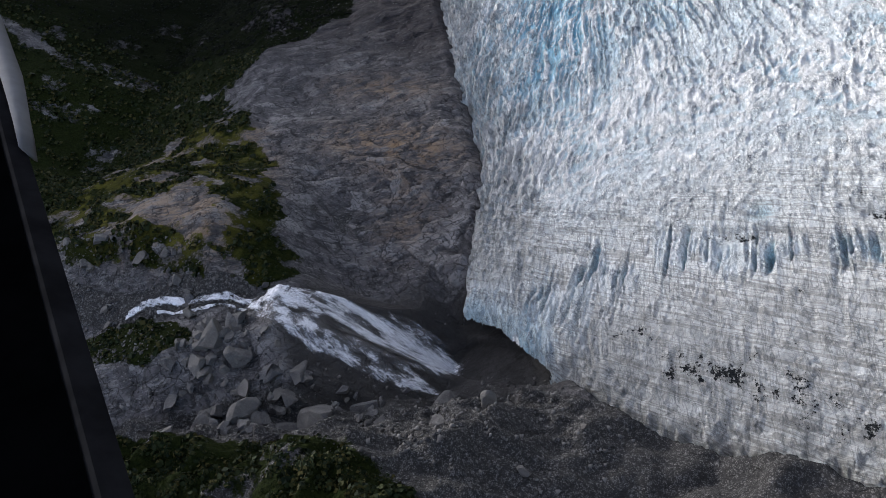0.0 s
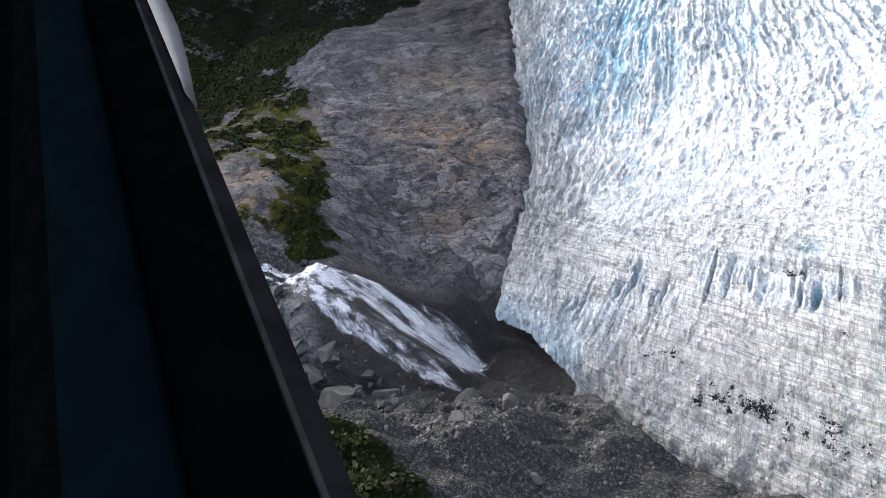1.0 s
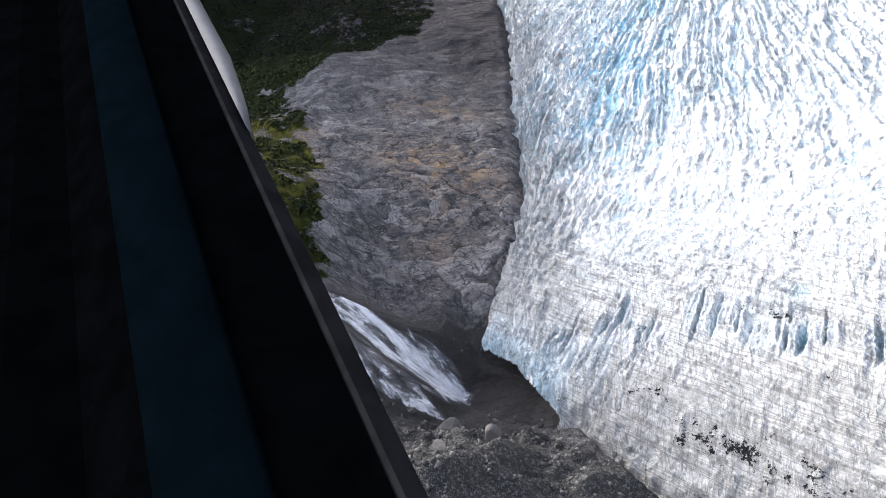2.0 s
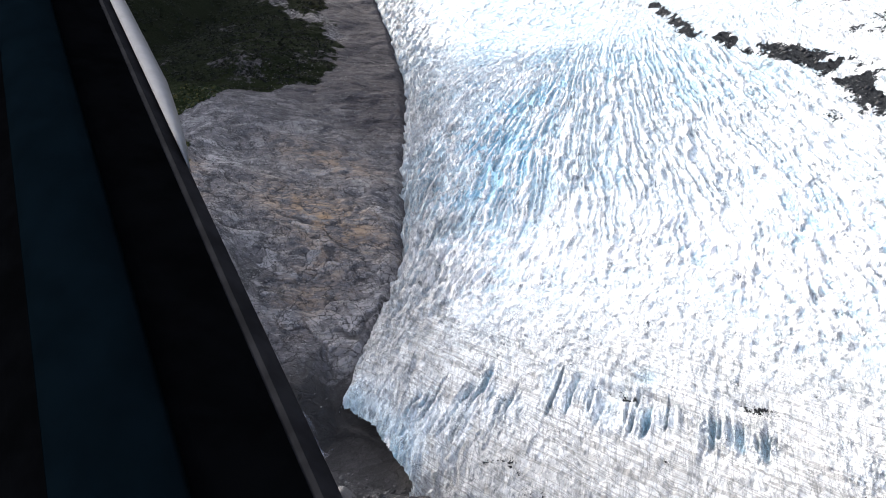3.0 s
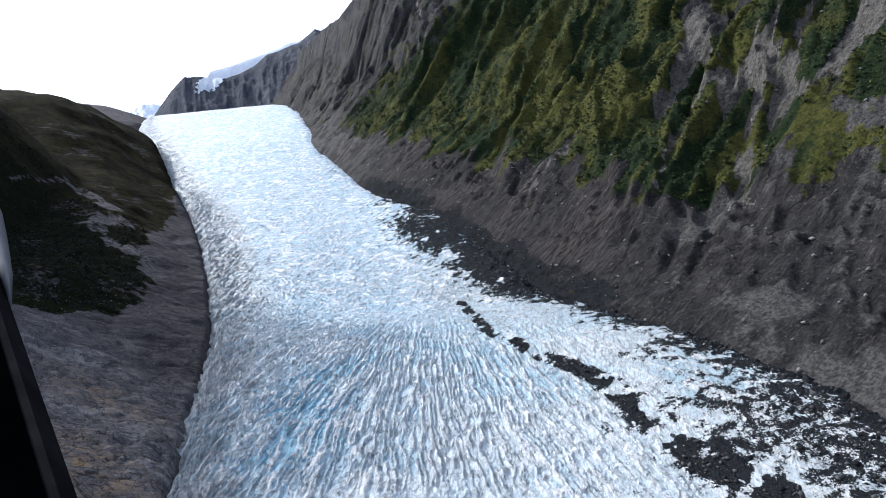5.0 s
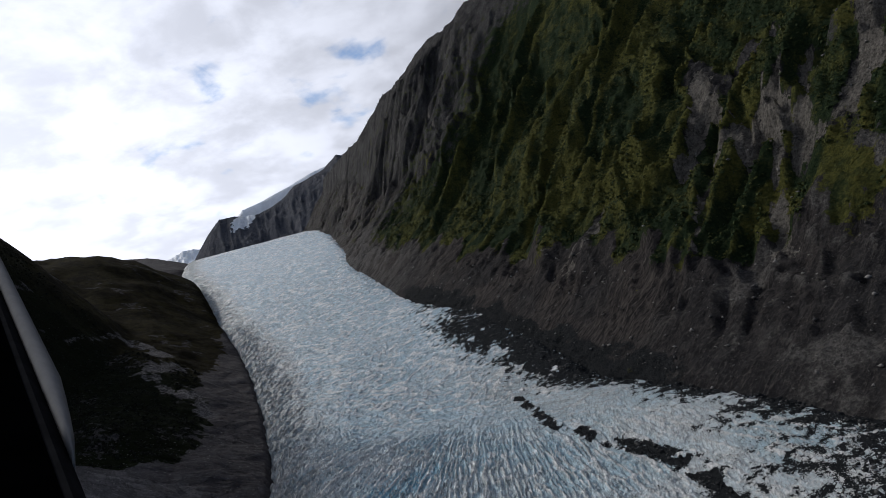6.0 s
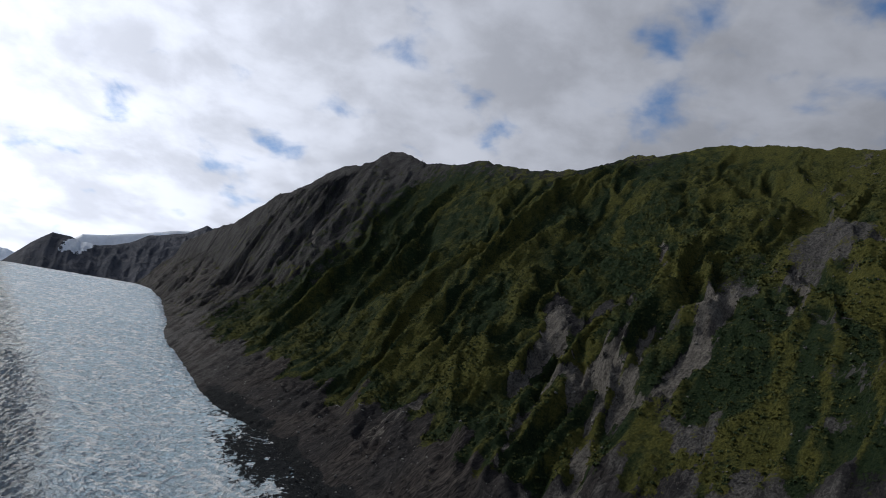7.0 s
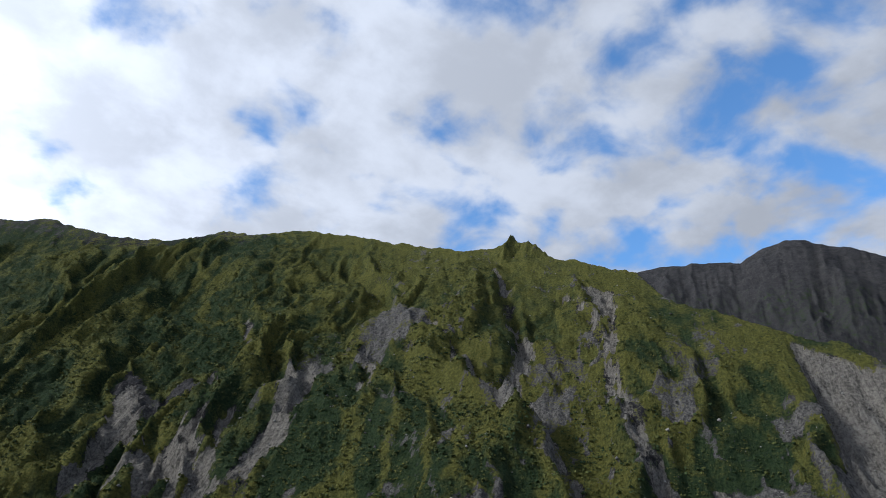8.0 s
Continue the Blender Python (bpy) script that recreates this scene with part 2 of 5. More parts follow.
def ground_material():
    k = Mat("valley_rock", 0.85, 0.25)
    big, mid, fine, speck = k.noise(0.03, 4), k.noise(0.14, 7, 0.62), k.noise(0.9, 8, 0.7), k.noise(3.5, 4, 0.6)
    beds = k.noise(0.6, 7, 0.68, 0.5, (6, 1.6, 4.0), 33)
    beds2 = k.noise(2.0, 6, 0.7, 0.4, (4, 1.0, 2.5), 30)
    joints = k.noise(0.35, 6, 0.62, 0.8, (1.0, 6, 2.0), 48)
    tint = k.attr("slab")
    rock = k.mix(k.span(mid, 0.3, 0.7), (0.060, 0.057, 0.061), (0.130, 0.124, 0.129))
    rock = k.mix(k.span(tint, 0.45, 1.0, 0.0, 0.7), rock, (0.30, 0.288, 0.29))
    rock = k.mix(k.span(tint, 0.4, 0.0, 0.0, 0.6), rock, (0.11, 0.105, 0.109))
    rock = k.mix(k.span(beds, 0.55, 0.62, 0.0, 0.6), rock, (0.27, 0.26, 0.258))
    rock = k.mix(k.span(beds2, 0.56, 0.64, 0.0, 0.5), rock, (0.34, 0.33, 0.325))
    rock = k.mix(k.span(beds2, 0.44, 0.36, 0.0, 0.5), rock, (0.055, 0.053, 0.056))
    rock = k.mix(k.span(beds, 0.44, 0.35, 0.0, 0.6), rock, (0.07, 0.067, 0.071))
    rock = k.mix(k.span(fine, 0.42, 0.30, 0.0, 0.5), rock, (0.05, 0.048, 0.05))
    rock = k.mix(k.span(k.calc("ABSOLUTE", k.calc("SUBTRACT", joints, 0.5)), 0.022, 0.0, 0.0, 0.8), rock, (0.022, 0.022, 0.024))
    rock = k.mix(k.calc("MULTIPLY", k.attr("rust"), k.span(k.calc("ADD", k.calc("MULTIPLY", mid, 0.5), k.calc("MULTIPLY", beds, 0.5)), 0.42, 0.6)), rock, (0.26, 0.175, 0.105))
    rock = k.mix(k.span(k.attr("crack"), 0.2, 0.8, 0.0, 0.6), rock, (0.030, 0.029, 0.030))
    stripe = k.noise(1.0, 6, 0.65, 0.6, (26, 2.4, 7.0), 33)
    stripe2 = k.noise(1.0, 6, 0.65, 0.5, (9, 0.9, 2.5), 30)
    # striped upper bank rock, darkened so the bank's shade sits in its colour
    shade_rock = k.mix(k.span(stripe, 0.38, 0.62), (0.014, 0.0125, 0.0145), (0.046, 0.0405, 0.044))
    shade_rock = k.mix(k.span(stripe2, 0.46, 0.38, 0.0, 0.7), shade_rock, (0.010, 0.009, 0.010))
    shade_rock = k.mix(k.calc("MULTIPLY", k.span(mid, 0.46, 0.6), k.span(stripe2, 0.5, 0.6, 0.0, 0.6)), shade_rock, (0.060, 0.045, 0.038))
    shade_rock = k.mix(k.span(beds2, 0.58, 0.66, 0.0, 0.5), shade_rock, (0.115, 0.100, 0.098))
    rock = k.mix(k.attr("shade_rock"), rock, shade_rock)
    chalk = k.calc("MULTIPLY", k.attr("outcrop"), k.span(k.calc("ADD", k.calc("MULTIPLY", stripe2, 0.5), k.calc("MULTIPLY", fine, 0.5)), 0.49, 0.56))
    rock = k.mix(chalk, rock, (0.17, 0.162, 0.16))
    blocks = k.noise(0.12, 3, 0.5)
    net = k.n.new("ShaderNodeTexVoronoi")
    net.feature = "DISTANCE_TO_EDGE"
    net.inputs["Scale"].default_value = 0.22
    skew = k.n.new("ShaderNodeVectorMath")
    skew.operation = "ADD"
    k.l.new(k.mapped((1.5, 0.8, 1.0), 33), skew.inputs[0])
    wobble = k.n.new("ShaderNodeTexNoise")
    wobble.inputs["Scale"].default_value, wobble.inputs["Detail"].default_value = 0.35, 5.0
    k.l.new(k.where, wobble.inputs["Vector"])
    grow = k.n.new("ShaderNodeVectorMath")
    grow.operation, grow.inputs["Scale"].default_value = "SCALE", 3.2
    k.l.new(wobble.outputs["Color"], grow.inputs[0])
    k.l.new(grow.outputs[0], skew.inputs[1])
    k.l.new(skew.outputs[0], net.inputs["Vector"])
    seam = k.span(net.outputs["Distance"], 0.05, 0.008)
    rock = k.mix(k.calc("MULTIPLY", k.calc("MULTIPLY", seam, k.span(k.attr("shade_rock"), 0.2, 0.7, 1.0, 0.15)), k.span(blocks, 0.40, 0.58, 0.0, 0.8)), rock, (0.028, 0.026, 0.027))
    # broken stones: pale chips with gaps between
    chips = k.calc("ADD", k.calc("MULTIPLY", k.cells(2.4, "F1"), 0.6), k.calc("MULTIPLY", k.cells(0.8, "F1"), 0.4))
    gravel = k.mix(k.span(chips, 0.15, 0.6), k.mix(k.span(speck, 0.35, 0.7), (0.095, 0.092, 0.094), (0.27, 0.26, 0.252)), (0.034, 0.033, 0.033))
    rock = k.mix(k.span(k.calc("ADD", k.attr("gravel"), k.calc("MULTIPLY", k.calc("SUBTRACT", mid, 0.5), 1.2)), 0.4, 0.6), rock, gravel)
    rock = k.mix(k.span(speck, 0.66, 0.74, 0.0, 0.5), rock, (0.30, 0.29, 0.285))
    wet = k.attr("wet")
    rock = k.mix(k.calc("MULTIPLY", wet, 0.85), rock, k.mix(fine, (0.018, 0.017, 0.017), (0.05, 0.046, 0.043)))
    green = k.mix(k.span(fine, 0.3, 0.7), (0.006, 0.010, 0.003), (0.020, 0.026, 0.007))
    # cover darkened over the same stretch, again painting shade
    green = k.mix(k.attr("shade_rock"), green, (0.006, 0.0075, 0.0045))
    green = k.mix(k.calc("MULTIPLY", k.attr("rust"), k.span(mid, 0.42, 0.62)), green, (0.105, 0.098, 0.020))
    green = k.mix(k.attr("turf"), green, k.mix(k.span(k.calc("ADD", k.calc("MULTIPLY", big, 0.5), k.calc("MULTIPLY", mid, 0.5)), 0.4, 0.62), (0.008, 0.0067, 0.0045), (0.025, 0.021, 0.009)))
    cover = k.span(k.calc("ADD", k.attr("veg"), k.calc("MULTIPLY", k.calc("SUBTRACT", k.calc("ADD", k.calc("MULTIPLY", mid, 0.7), k.calc("MULTIPLY", fine, 0.3)), 0.5), 1.7)), 0.44, 0.6)
    k.colour(k.mix(cover, rock, green))
    k.put(k.b.inputs["Specular IOR Level"], k.calc("MULTIPLY", k.span(cover, 0.0, 1.0, 0.22, 0.03), k.span(k.attr("shade_rock"), 0.0, 1.0, 1.0, 0.4)))
    k.put(k.b.inputs["Roughness"], k.mix(wet, (0.9, 0.9, 0.9), (0.5, 0.5, 0.5)))
    return k.bump(k.calc("ADD", k.calc("ADD", fine, k.calc("MULTIPLY", beds, 1.2)), k.calc("ADD", k.calc("SUBTRACT", k.calc("MULTIPLY", joints, 0.5), k.calc("MULTIPLY", seam, 0.5)), k.calc("MULTIPLY", beds2, 0.6))), 0.8, 1.0).m


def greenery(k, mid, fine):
    """Alpine cover: dark scrub in the hollows, olive and straw-coloured grass on the ribs; the contrast also paints
    shade and sun.
    """
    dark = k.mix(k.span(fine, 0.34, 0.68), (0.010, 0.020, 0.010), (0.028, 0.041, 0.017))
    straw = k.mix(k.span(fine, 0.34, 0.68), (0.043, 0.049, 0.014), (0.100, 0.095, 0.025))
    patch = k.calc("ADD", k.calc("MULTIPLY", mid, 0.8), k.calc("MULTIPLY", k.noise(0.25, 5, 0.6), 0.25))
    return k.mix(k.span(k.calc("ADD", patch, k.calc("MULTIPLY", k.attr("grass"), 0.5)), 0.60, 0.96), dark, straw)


def slope_material():
    k = Mat("mountain_slope", 0.95, 0.05)
    big, mid, fine, speck = k.noise(0.016, 5), k.noise(0.08, 7, 0.64), k.noise(0.5, 8, 0.72), k.noise(1.6, 5, 0.65)
    rock = k.mix(k.span(mid, 0.3, 0.7), (0.015, 0.015, 0.018), (0.038, 0.037, 0.039))
    rock = k.mix(k.span(fine, 0.5, 0.72), rock, (0.088, 0.082, 0.076))
    rock = k.mix(k.span(fine, 0.45, 0.32), rock, (0.020, 0.019, 0.020))
    rills = k.noise(0.5, 7, 0.7, 1.2, (5, 1.1, 5), 40)
    rock = k.mix(k.span(rills, 0.56, 0.68, 0.0, 0.6), rock, (0.090, 0.083, 0.076))
    rock = k.mix(k.span(rills, 0.46, 0.36, 0.0, 0.8), rock, (0.020, 0.019, 0.019))
    rock = k.mix(k.calc("MULTIPLY", k.attr("warm"), k.span(big, 0.35, 0.65, 0.2, 0.8)), rock, k.mix(k.span(rills, 0.38, 0.64), (0.022, 0.020, 0.020), (0.105, 0.090, 0.082)))
    pale = k.mix(k.span(k.calc("ADD", k.calc("MULTIPLY", fine, 0.5), k.calc("MULTIPLY", rills, 0.5)), 0.38, 0.62), (0.050, 0.047, 0.044), (0.185, 0.170, 0.152))
    rock = k.mix(k.span(k.calc("ADD", k.attr("scree"), k.calc("MULTIPLY", k.calc("SUBTRACT", k.calc("ADD", k.calc("MULTIPLY", mid, 0.5), k.calc("MULTIPLY", fine, 0.5)), 0.5), 2.4)), 0.42, 0.62), rock, pale)
    rock = k.mix(k.calc("MULTIPLY", k.attr("crag"), k.span(fine, 0.40, 0.60, 0.2, 0.9)), rock, (0.150, 0.143, 0.136))
    rock = k.mix(k.span(speck, 0.66, 0.76, 0.0, 0.55), rock, (0.24, 0.22, 0.20))
    rock = k.mix(k.span(k.calc("ADD", k.attr("rubble"), k.calc("MULTIPLY", k.calc("SUBTRACT", k.calc("ADD", k.calc("MULTIPLY", mid, 0.5), k.calc("MULTIPLY", fine, 0.5)), 0.5), 2.0)), 0.4, 0.6), rock, k.mix(k.span(speck, 0.35, 0.7), (0.007, 0.008, 0.010), (0.040, 0.042, 0.044)))
    cover = k.span(k.calc("ADD", k.attr("veg"), k.calc("MULTIPLY", k.calc("SUBTRACT", k.calc("ADD", k.calc("MULTIPLY", mid, 0.5), k.calc("MULTIPLY", fine, 0.5)), 0.5), 3.0)), 0.38, 0.50)
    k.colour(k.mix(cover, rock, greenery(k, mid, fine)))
    return k.bump(k.calc("ADD", k.calc("ADD", fine, k.calc("MULTIPLY", rills, 0.7)), k.calc("MULTIPLY", mid, 1.5)), 4.0, 1.0).m


def plain_material(name, colour, rough=0.8, spec=0.3, grain=2.0, vary=0.25, bump=0.05):
    k = Mat(name, rough, spec)
    g = k.noise(grain, 5, 0.65)
    dark = tuple(c * (1 - vary) for c in colour)
    light = tuple(min(1, c * (1 + vary)) for c in colour)
    k.colour(k.mix(k.span(g, 0.3, 0.7), dark, light))
    return k.bump(g, bump).m


ICE, ROCK, SLOPE = ice_material(), ground_material(), slope_material()


# ---- numeric helpers for the land ----
def lattice(ix, iy, seed):
    h = (ix.astype(np.int64) * 374761393 + iy.astype(np.int64) * 668265263 + seed * 974711) & 0xFFFFFFFF
    h = ((h ^ (h >> 13)) * 1274126177) & 0xFFFFFFFF
    return ((h ^ (h >> 16)) & 0xFFFF) / 65535.0


def vnoise(x, y, seed=0):
    """Smooth noise between 0 and 1."""
    x0, y0 = np.floor(x), np.floor(y)
    fx, fy = x - x0, y - y0
    fx, fy = fx * fx * fx * (fx * (fx * 6 - 15) + 10), fy * fy * fy * (fy * (fy * 6 - 15) + 10)
    a, b = lattice(x0, y0, seed), lattice(x0 + 1, y0, seed)
    c, d = lattice(x0, y0 + 1, seed), lattice(x0 + 1, y0 + 1, seed)
    return (a * (1 - fx) + b * fx) * (1 - fy) + (c * (1 - fx) + d * fx) * fy


def fbm(x, y, seed=0, octaves=4, gain=0.5):
    total, amp, norm = 0.0, 1.0, 0.0
    for i in range(octaves):
        total, norm = total + amp * vnoise(x * 2**i + 17.3 * i, y * 2**i - 9.1 * i, seed + i), norm + amp
        amp *= gain
    return total / norm


def ridged(x, y, seed=0, octaves=3, gain=0.5):
    total, amp, norm = 0.0, 1.0, 0.0
    for i in range(octaves):
        total, norm = total + amp * (1 - np.abs(2 * vnoise(x * 2**i + 7.7 * i, y * 2**i + 3.3 * i, seed + i) - 1)), norm + amp
        amp *= gain
    return total / norm


def slabs(x, y, seed=0):
    """Broken plates: a random number for each plate, and the distance to its edge."""
    x0, y0 = np.floor(x), np.floor(y)
    first, second, tone = np.full(x.shape, 9.0), np.full(x.shape, 9.0), np.zeros(x.shape)
    for i in (-1, 0, 1):
        for j in (-1, 0, 1):
            cx, cy = x0 + i, y0 + j
            d = np.hypot(cx + lattice(cx, cy, seed) - x, cy + lattice(cx, cy, seed + 1) - y)
            nearer = d < first
            second = np.where(nearer, first, np.minimum(second, d))
            tone = np.where(nearer, lattice(cx, cy, seed + 2), tone)
            first = np.where(nearer, d, first)
    return tone, second - first


def ease(v, lo, hi):
    t = np.clip((v - lo) / (hi - lo), 0, 1)
    return t * t * (3 - 2 * t)


def inside(x, y, outline):
    """Signed distance to a closed outline, positive inside."""
    px, py = np.asarray(outline, float).T
    best, odd = np.full(x.shape, 1e9), np.zeros(x.shape, bool)
    for ax, ay, bx, by in zip(px, py, np.roll(px, -1), np.roll(py, -1)):
        dx, dy = bx - ax, by - ay
        t = np.clip(((x - ax) * dx + (y - ay) * dy) / (dx * dx + dy * dy), 0, 1)
        best = np.minimum(best, np.hypot(x - ax - t * dx, y - ay - t * dy))
        if dy:
            odd ^= ((ay > y) != (by > y)) & (x < dx * (y - ay) / dy + ax)
    return np.where(odd, best, -best)


def along(x, y, line):
    """Distance to an open line and how far along it, from 0 to 1."""
    line = np.asarray(line, float)
    best, where = np.full(x.shape, 1e9), np.zeros(x.shape)
    for i in range(len(line) - 1):
        (ax, ay), (bx, by) = line[i], line[i + 1]
        dx, dy = bx - ax, by - ay
        t = np.clip(((x - ax) * dx + (y - ay) * dy) / (dx * dx + dy * dy), 0, 1)
        d = np.hypot(x - ax - t * dx, y - ay - t * dy)
        where = np.where(d < best, (i + t) / (len(line) - 1), where)
        best = np.minimum(best, d)
    return best, where


def steps(*legs):
    """Grid lines: start, then pairs of an end and a spacing."""
    out, at = [legs[0]], legs[0]
    for end, gap in zip(legs[1::2], legs[2::2]):
        n = max(1, round((end - at) / gap))
        out += [at + (end - at) * (i + 1) / n for i in range(n)]
        at = end
    return np.array(out)


def sheet(name, x, y, z, material, keep=None, smooth=True, **layers):
    """One mesh from a grid of places, with float layers for the material."""
    ny, nx = x.shape
    co = np.stack([x, y, z], -1).reshape(-1, 3)
    i = np.arange(ny * nx).reshape(ny, nx)
    quads = np.stack([i[:-1, :-1], i[:-1, 1:], i[1:, 1:], i[1:, :-1]], -1).reshape(-1, 4)
    if keep is not None:
        k = keep.reshape(-1)
        quads = quads[k[quads].all(1)]
        used = np.unique(quads)
        remap = np.zeros(len(co), np.int64)
        remap[used] = np.arange(len(used))
        quads, co = remap[quads], co[used]
        layers = {n: v.reshape(-1)[used] for n, v in layers.items()}
    me = bpy.data.meshes.new(name)
    me.vertices.add(len(co))
    me.vertices.foreach_set("co", co.astype(np.float32).ravel())
    me.loops.add(len(quads) * 4)
    me.loops.foreach_set("vertex_index", quads.astype(np.int32).ravel())
    me.polygons.add(len(quads))
    me.polygons.foreach_set("loop_start", np.arange(0, len(quads) * 4, 4, dtype=np.int32))
    me.polygons.foreach_set("use_smooth", np.full(len(quads), smooth))
    me.update(calc_edges=True)
    for n, v in layers.items():
        me.attributes.new(n, "FLOAT", "POINT").data.foreach_set("value", np.asarray(v, np.float32).ravel())
    me.materials.append(material)
    return new(name, me)


# ---- the lie of the land: z over the plan, the camera hangs at z = 160 ----
ICE_Y = (40, 60, 100, 150, 200, 280, 330, 410, 470, 600, 957, 1278, 1420, 1600)
ICE_Z = (-16, -8, 8, 30, 41, 61, 72, 78, 94, 131, 244, 326, 350, 320)
EDGE_Y = (118, 130, 150, 167, 191, 212, 237, 267, 298, 341, 403, 476, 540, 603, 733, 860, 1160, 1500)   # ice margin on the waterfall's side
EDGE_X = (-132, -160, -168, -169, -172, -180, -192, -208, -222, -244, -284, -334, -382, -431, -552, -665, -935, -1170)


def base_s(x, y):
    return (x + 11) * 0.64 - (y - 380) * 0.768


def base_n(x, y):
    """Distance up the far valley side from its foot, in plan."""
    return (x + 11) * 0.768 + (y - 380) * 0.64


ICE_RIM = [(-124, 113), (-110, 103), (-99, 95), (-86, 90), (-64, 85), (-40, 81), (0, 70), (70, 48), (190, 10), (420, -60), (300, 100),
           (197, 130), (85, 282), (-11, 378), (-53, 424), (-100, 500), (-150, 575), (-235, 650), (-379, 838), (-593, 1200), (-800, 1500),
           (-1170, 1500), (-935, 1160), (-665, 860), (-552, 733), (-431, 603), (-382, 540), (-334, 476), (-284, 403), (-244, 341), (-222, 298),
           (-208, 267), (-192, 237), (-180, 212), (-172, 191), (-169, 167), (-168, 150), (-163, 132), (-146, 127), (-134, 119)]


def ice_level(x, y):
    """The glacier's mean surface, banked up a little against the far wall."""
    return np.interp(y, ICE_Y, ICE_Z) + 12 * ease(base_n(x, y), -85, 5) * ease(base_s(x, y), -430, -220)


def ramp_t(x, y):
    """How far down the waterfall's ramp, in plan, from its lip."""
    return (x + 196) * 0.86 + (y - 105) * 0.5


def ramp_l(x, y):
    return -(x + 196) * 0.5 + (y - 105) * 0.86


def land_level(x, y):
    """The bare ground without its fine relief."""
    xe = np.interp(y, EDGE_Y, EDGE_X)
    d = (xe - x) * 0.86
    ice = ice_level(x, y)
    rise = np.interp(d, (-60, -10, 0, 14, 45, 90, 140, 260, 500, 900), (-40, -25, -4, 5, 26, 58, 76, 92, 120, 170))
    bank = ice + rise * np.interp(y, (60, 130, 300, 500, 900), (1.0, 1.0, 0.75, 0.85, 0.62))
    # far hill behind the bank
    bank = bank + 78 * np.exp(-((x + 820) / 180) ** 2 - ((y - 720) / 200) ** 2)
    # hill flank; its heights out of view are added to shade this bank
    d, w = along(x, y, [(-640, -250), (-690, 200), (-740, 440), (-830, 560), (-860, 700), (-1000, 900)])
    bank = np.maximum(bank, np.interp(w, (0, 0.2, 0.4, 0.6, 0.8, 1), (400, 470, 470, 440, 326, 290)) - 1.2 * d)
    # debris fan below the waterfall, climbing towards the near side
    fan = 6 + 0.86 * np.maximum(0, 112 - y) * ease(x, -70, -125) + 0.10 * np.maximum(0, 100 - y)
    fan = fan + (fbm(x / 16, y / 16, 3, 3) - 0.5) * 14 * ease(-y, -112, -98)
    fan = np.minimum(fan, 62 + 0.1 * (112 - y)) + 0.10 * np.maximum(0, -150 - x)
    # the rock mass that the water slides down: terrace, ramp, and the gorge at its foot
    t, l = ramp_t(x, y), ramp_l(x, y)
    mass = np.where(t < 0, 71 - 0.3 * np.maximum(t, -160), np.maximum(71 - 1.83 * t + 7 * np.sin(np.pi * np.clip(t / 36, 0, 1)), 4))
    near = np.maximum(fan, mass - 0.85 * np.maximum(0, -17 - l))
    turn = ease(t, -26, 18)
    beyond = turn * np.minimum(bank, mass + 1.15 * np.maximum(0, l - 6)) + (1 - turn) * np.maximum(bank, mass + np.minimum(0.7 * np.maximum(0, l - 6), 22))
    w = ease(-y, -195, -150)
    beyond = bank * (1 - w) + beyond * w
    side = ease(l, 3, 12)
    z = near * (1 - side) + beyond * side
    g, w = along(x, y, [(-163, 122), (-128, 118)])
    z = np.minimum(z, 3 + np.maximum(0, g - 8) * 2.8)
    # far side valley floor under the wall
    n = base_n(x, y)
    z = np.where(n > -20, np.maximum(z, ice - 14), z)
    return z


gx = steps(-2200, -1000, 60, -520, 9, -340, 2.4, -250, 1.2, -105, 0.75, -40, 1.4, 60, 4, 400, 20, 2200, 90)
gy = steps(-1800, -300, 90, 0, 12, 45, 2, 70, 1.0, 215, 0.75, 330, 1.2, 560, 2.6, 1000, 6, 2600, 40)
X, Y = np.meshgrid(gx, gy)
away = np.hypot(X, Y)
Z = land_level(X, Y)
calm = 1 - 0.75 * ease(-np.abs(ramp_l(X, Y) + 6), -24, -14) * ease(ramp_t(X, Y), -10, 0) * ease(-ramp_t(X, Y), -70, -45)
beds_u, beds_v = X * 0.84 + Y * 0.54, -X * 0.54 + Y * 0.84
bedwave = (fbm(X / 35, Y / 35, 7, 3) - 0.5) * 10
Z = Z + (fbm(X / 34, Y / 34, 5, 4) - 0.5) * np.interp(away, (100, 300, 520, 900), (9, 12, 10, 12)) * calm
Z = Z + (ridged(beds_u / 30, (beds_v + bedwave) / 4.0, 13, 3) - 0.6) * 0.45 * calm
Z = Z + (fbm(beds_u / 8 + bedwave * 0.1, beds_v / 22, 15, 3) - 0.5) * 0.9 * calm
Z = Z + (fbm(X / 3.2, Y / 3.2, 9, 3) - 0.5) * 0.7 * (0.4 + 0.6 * calm)
warp_u, warp_v = 2.6 * (fbm(X / 9, Y / 9, 91, 3) - 0.5), 2.6 * (fbm(X / 9, Y / 9, 93, 3) - 0.5)
tone1, edge1 = slabs(beds_u / 17 + warp_u * 0.3, beds_v / 11 + warp_v * 0.4, 95)
tone2, edge2 = slabs(beds_u / 6.5 + warp_u * 0.5, beds_v / 4.5 + warp_v * 0.5, 97)
broken = calm * ease(fbm(X / 30, Y / 30, 99, 2), 0.3, 0.55) * (1 - 0.8 * ease(Y, 200, 260))
Z = Z + ((tone1 - 0.5) * 1.2 - 0.9 * ease(-edge1, -0.08, 0)) * calm * ease(Y, 118, 135) + ((tone2 - 0.5) * 0.7 - 0.3 * ease(-edge2, -0.12, 0)) * broken
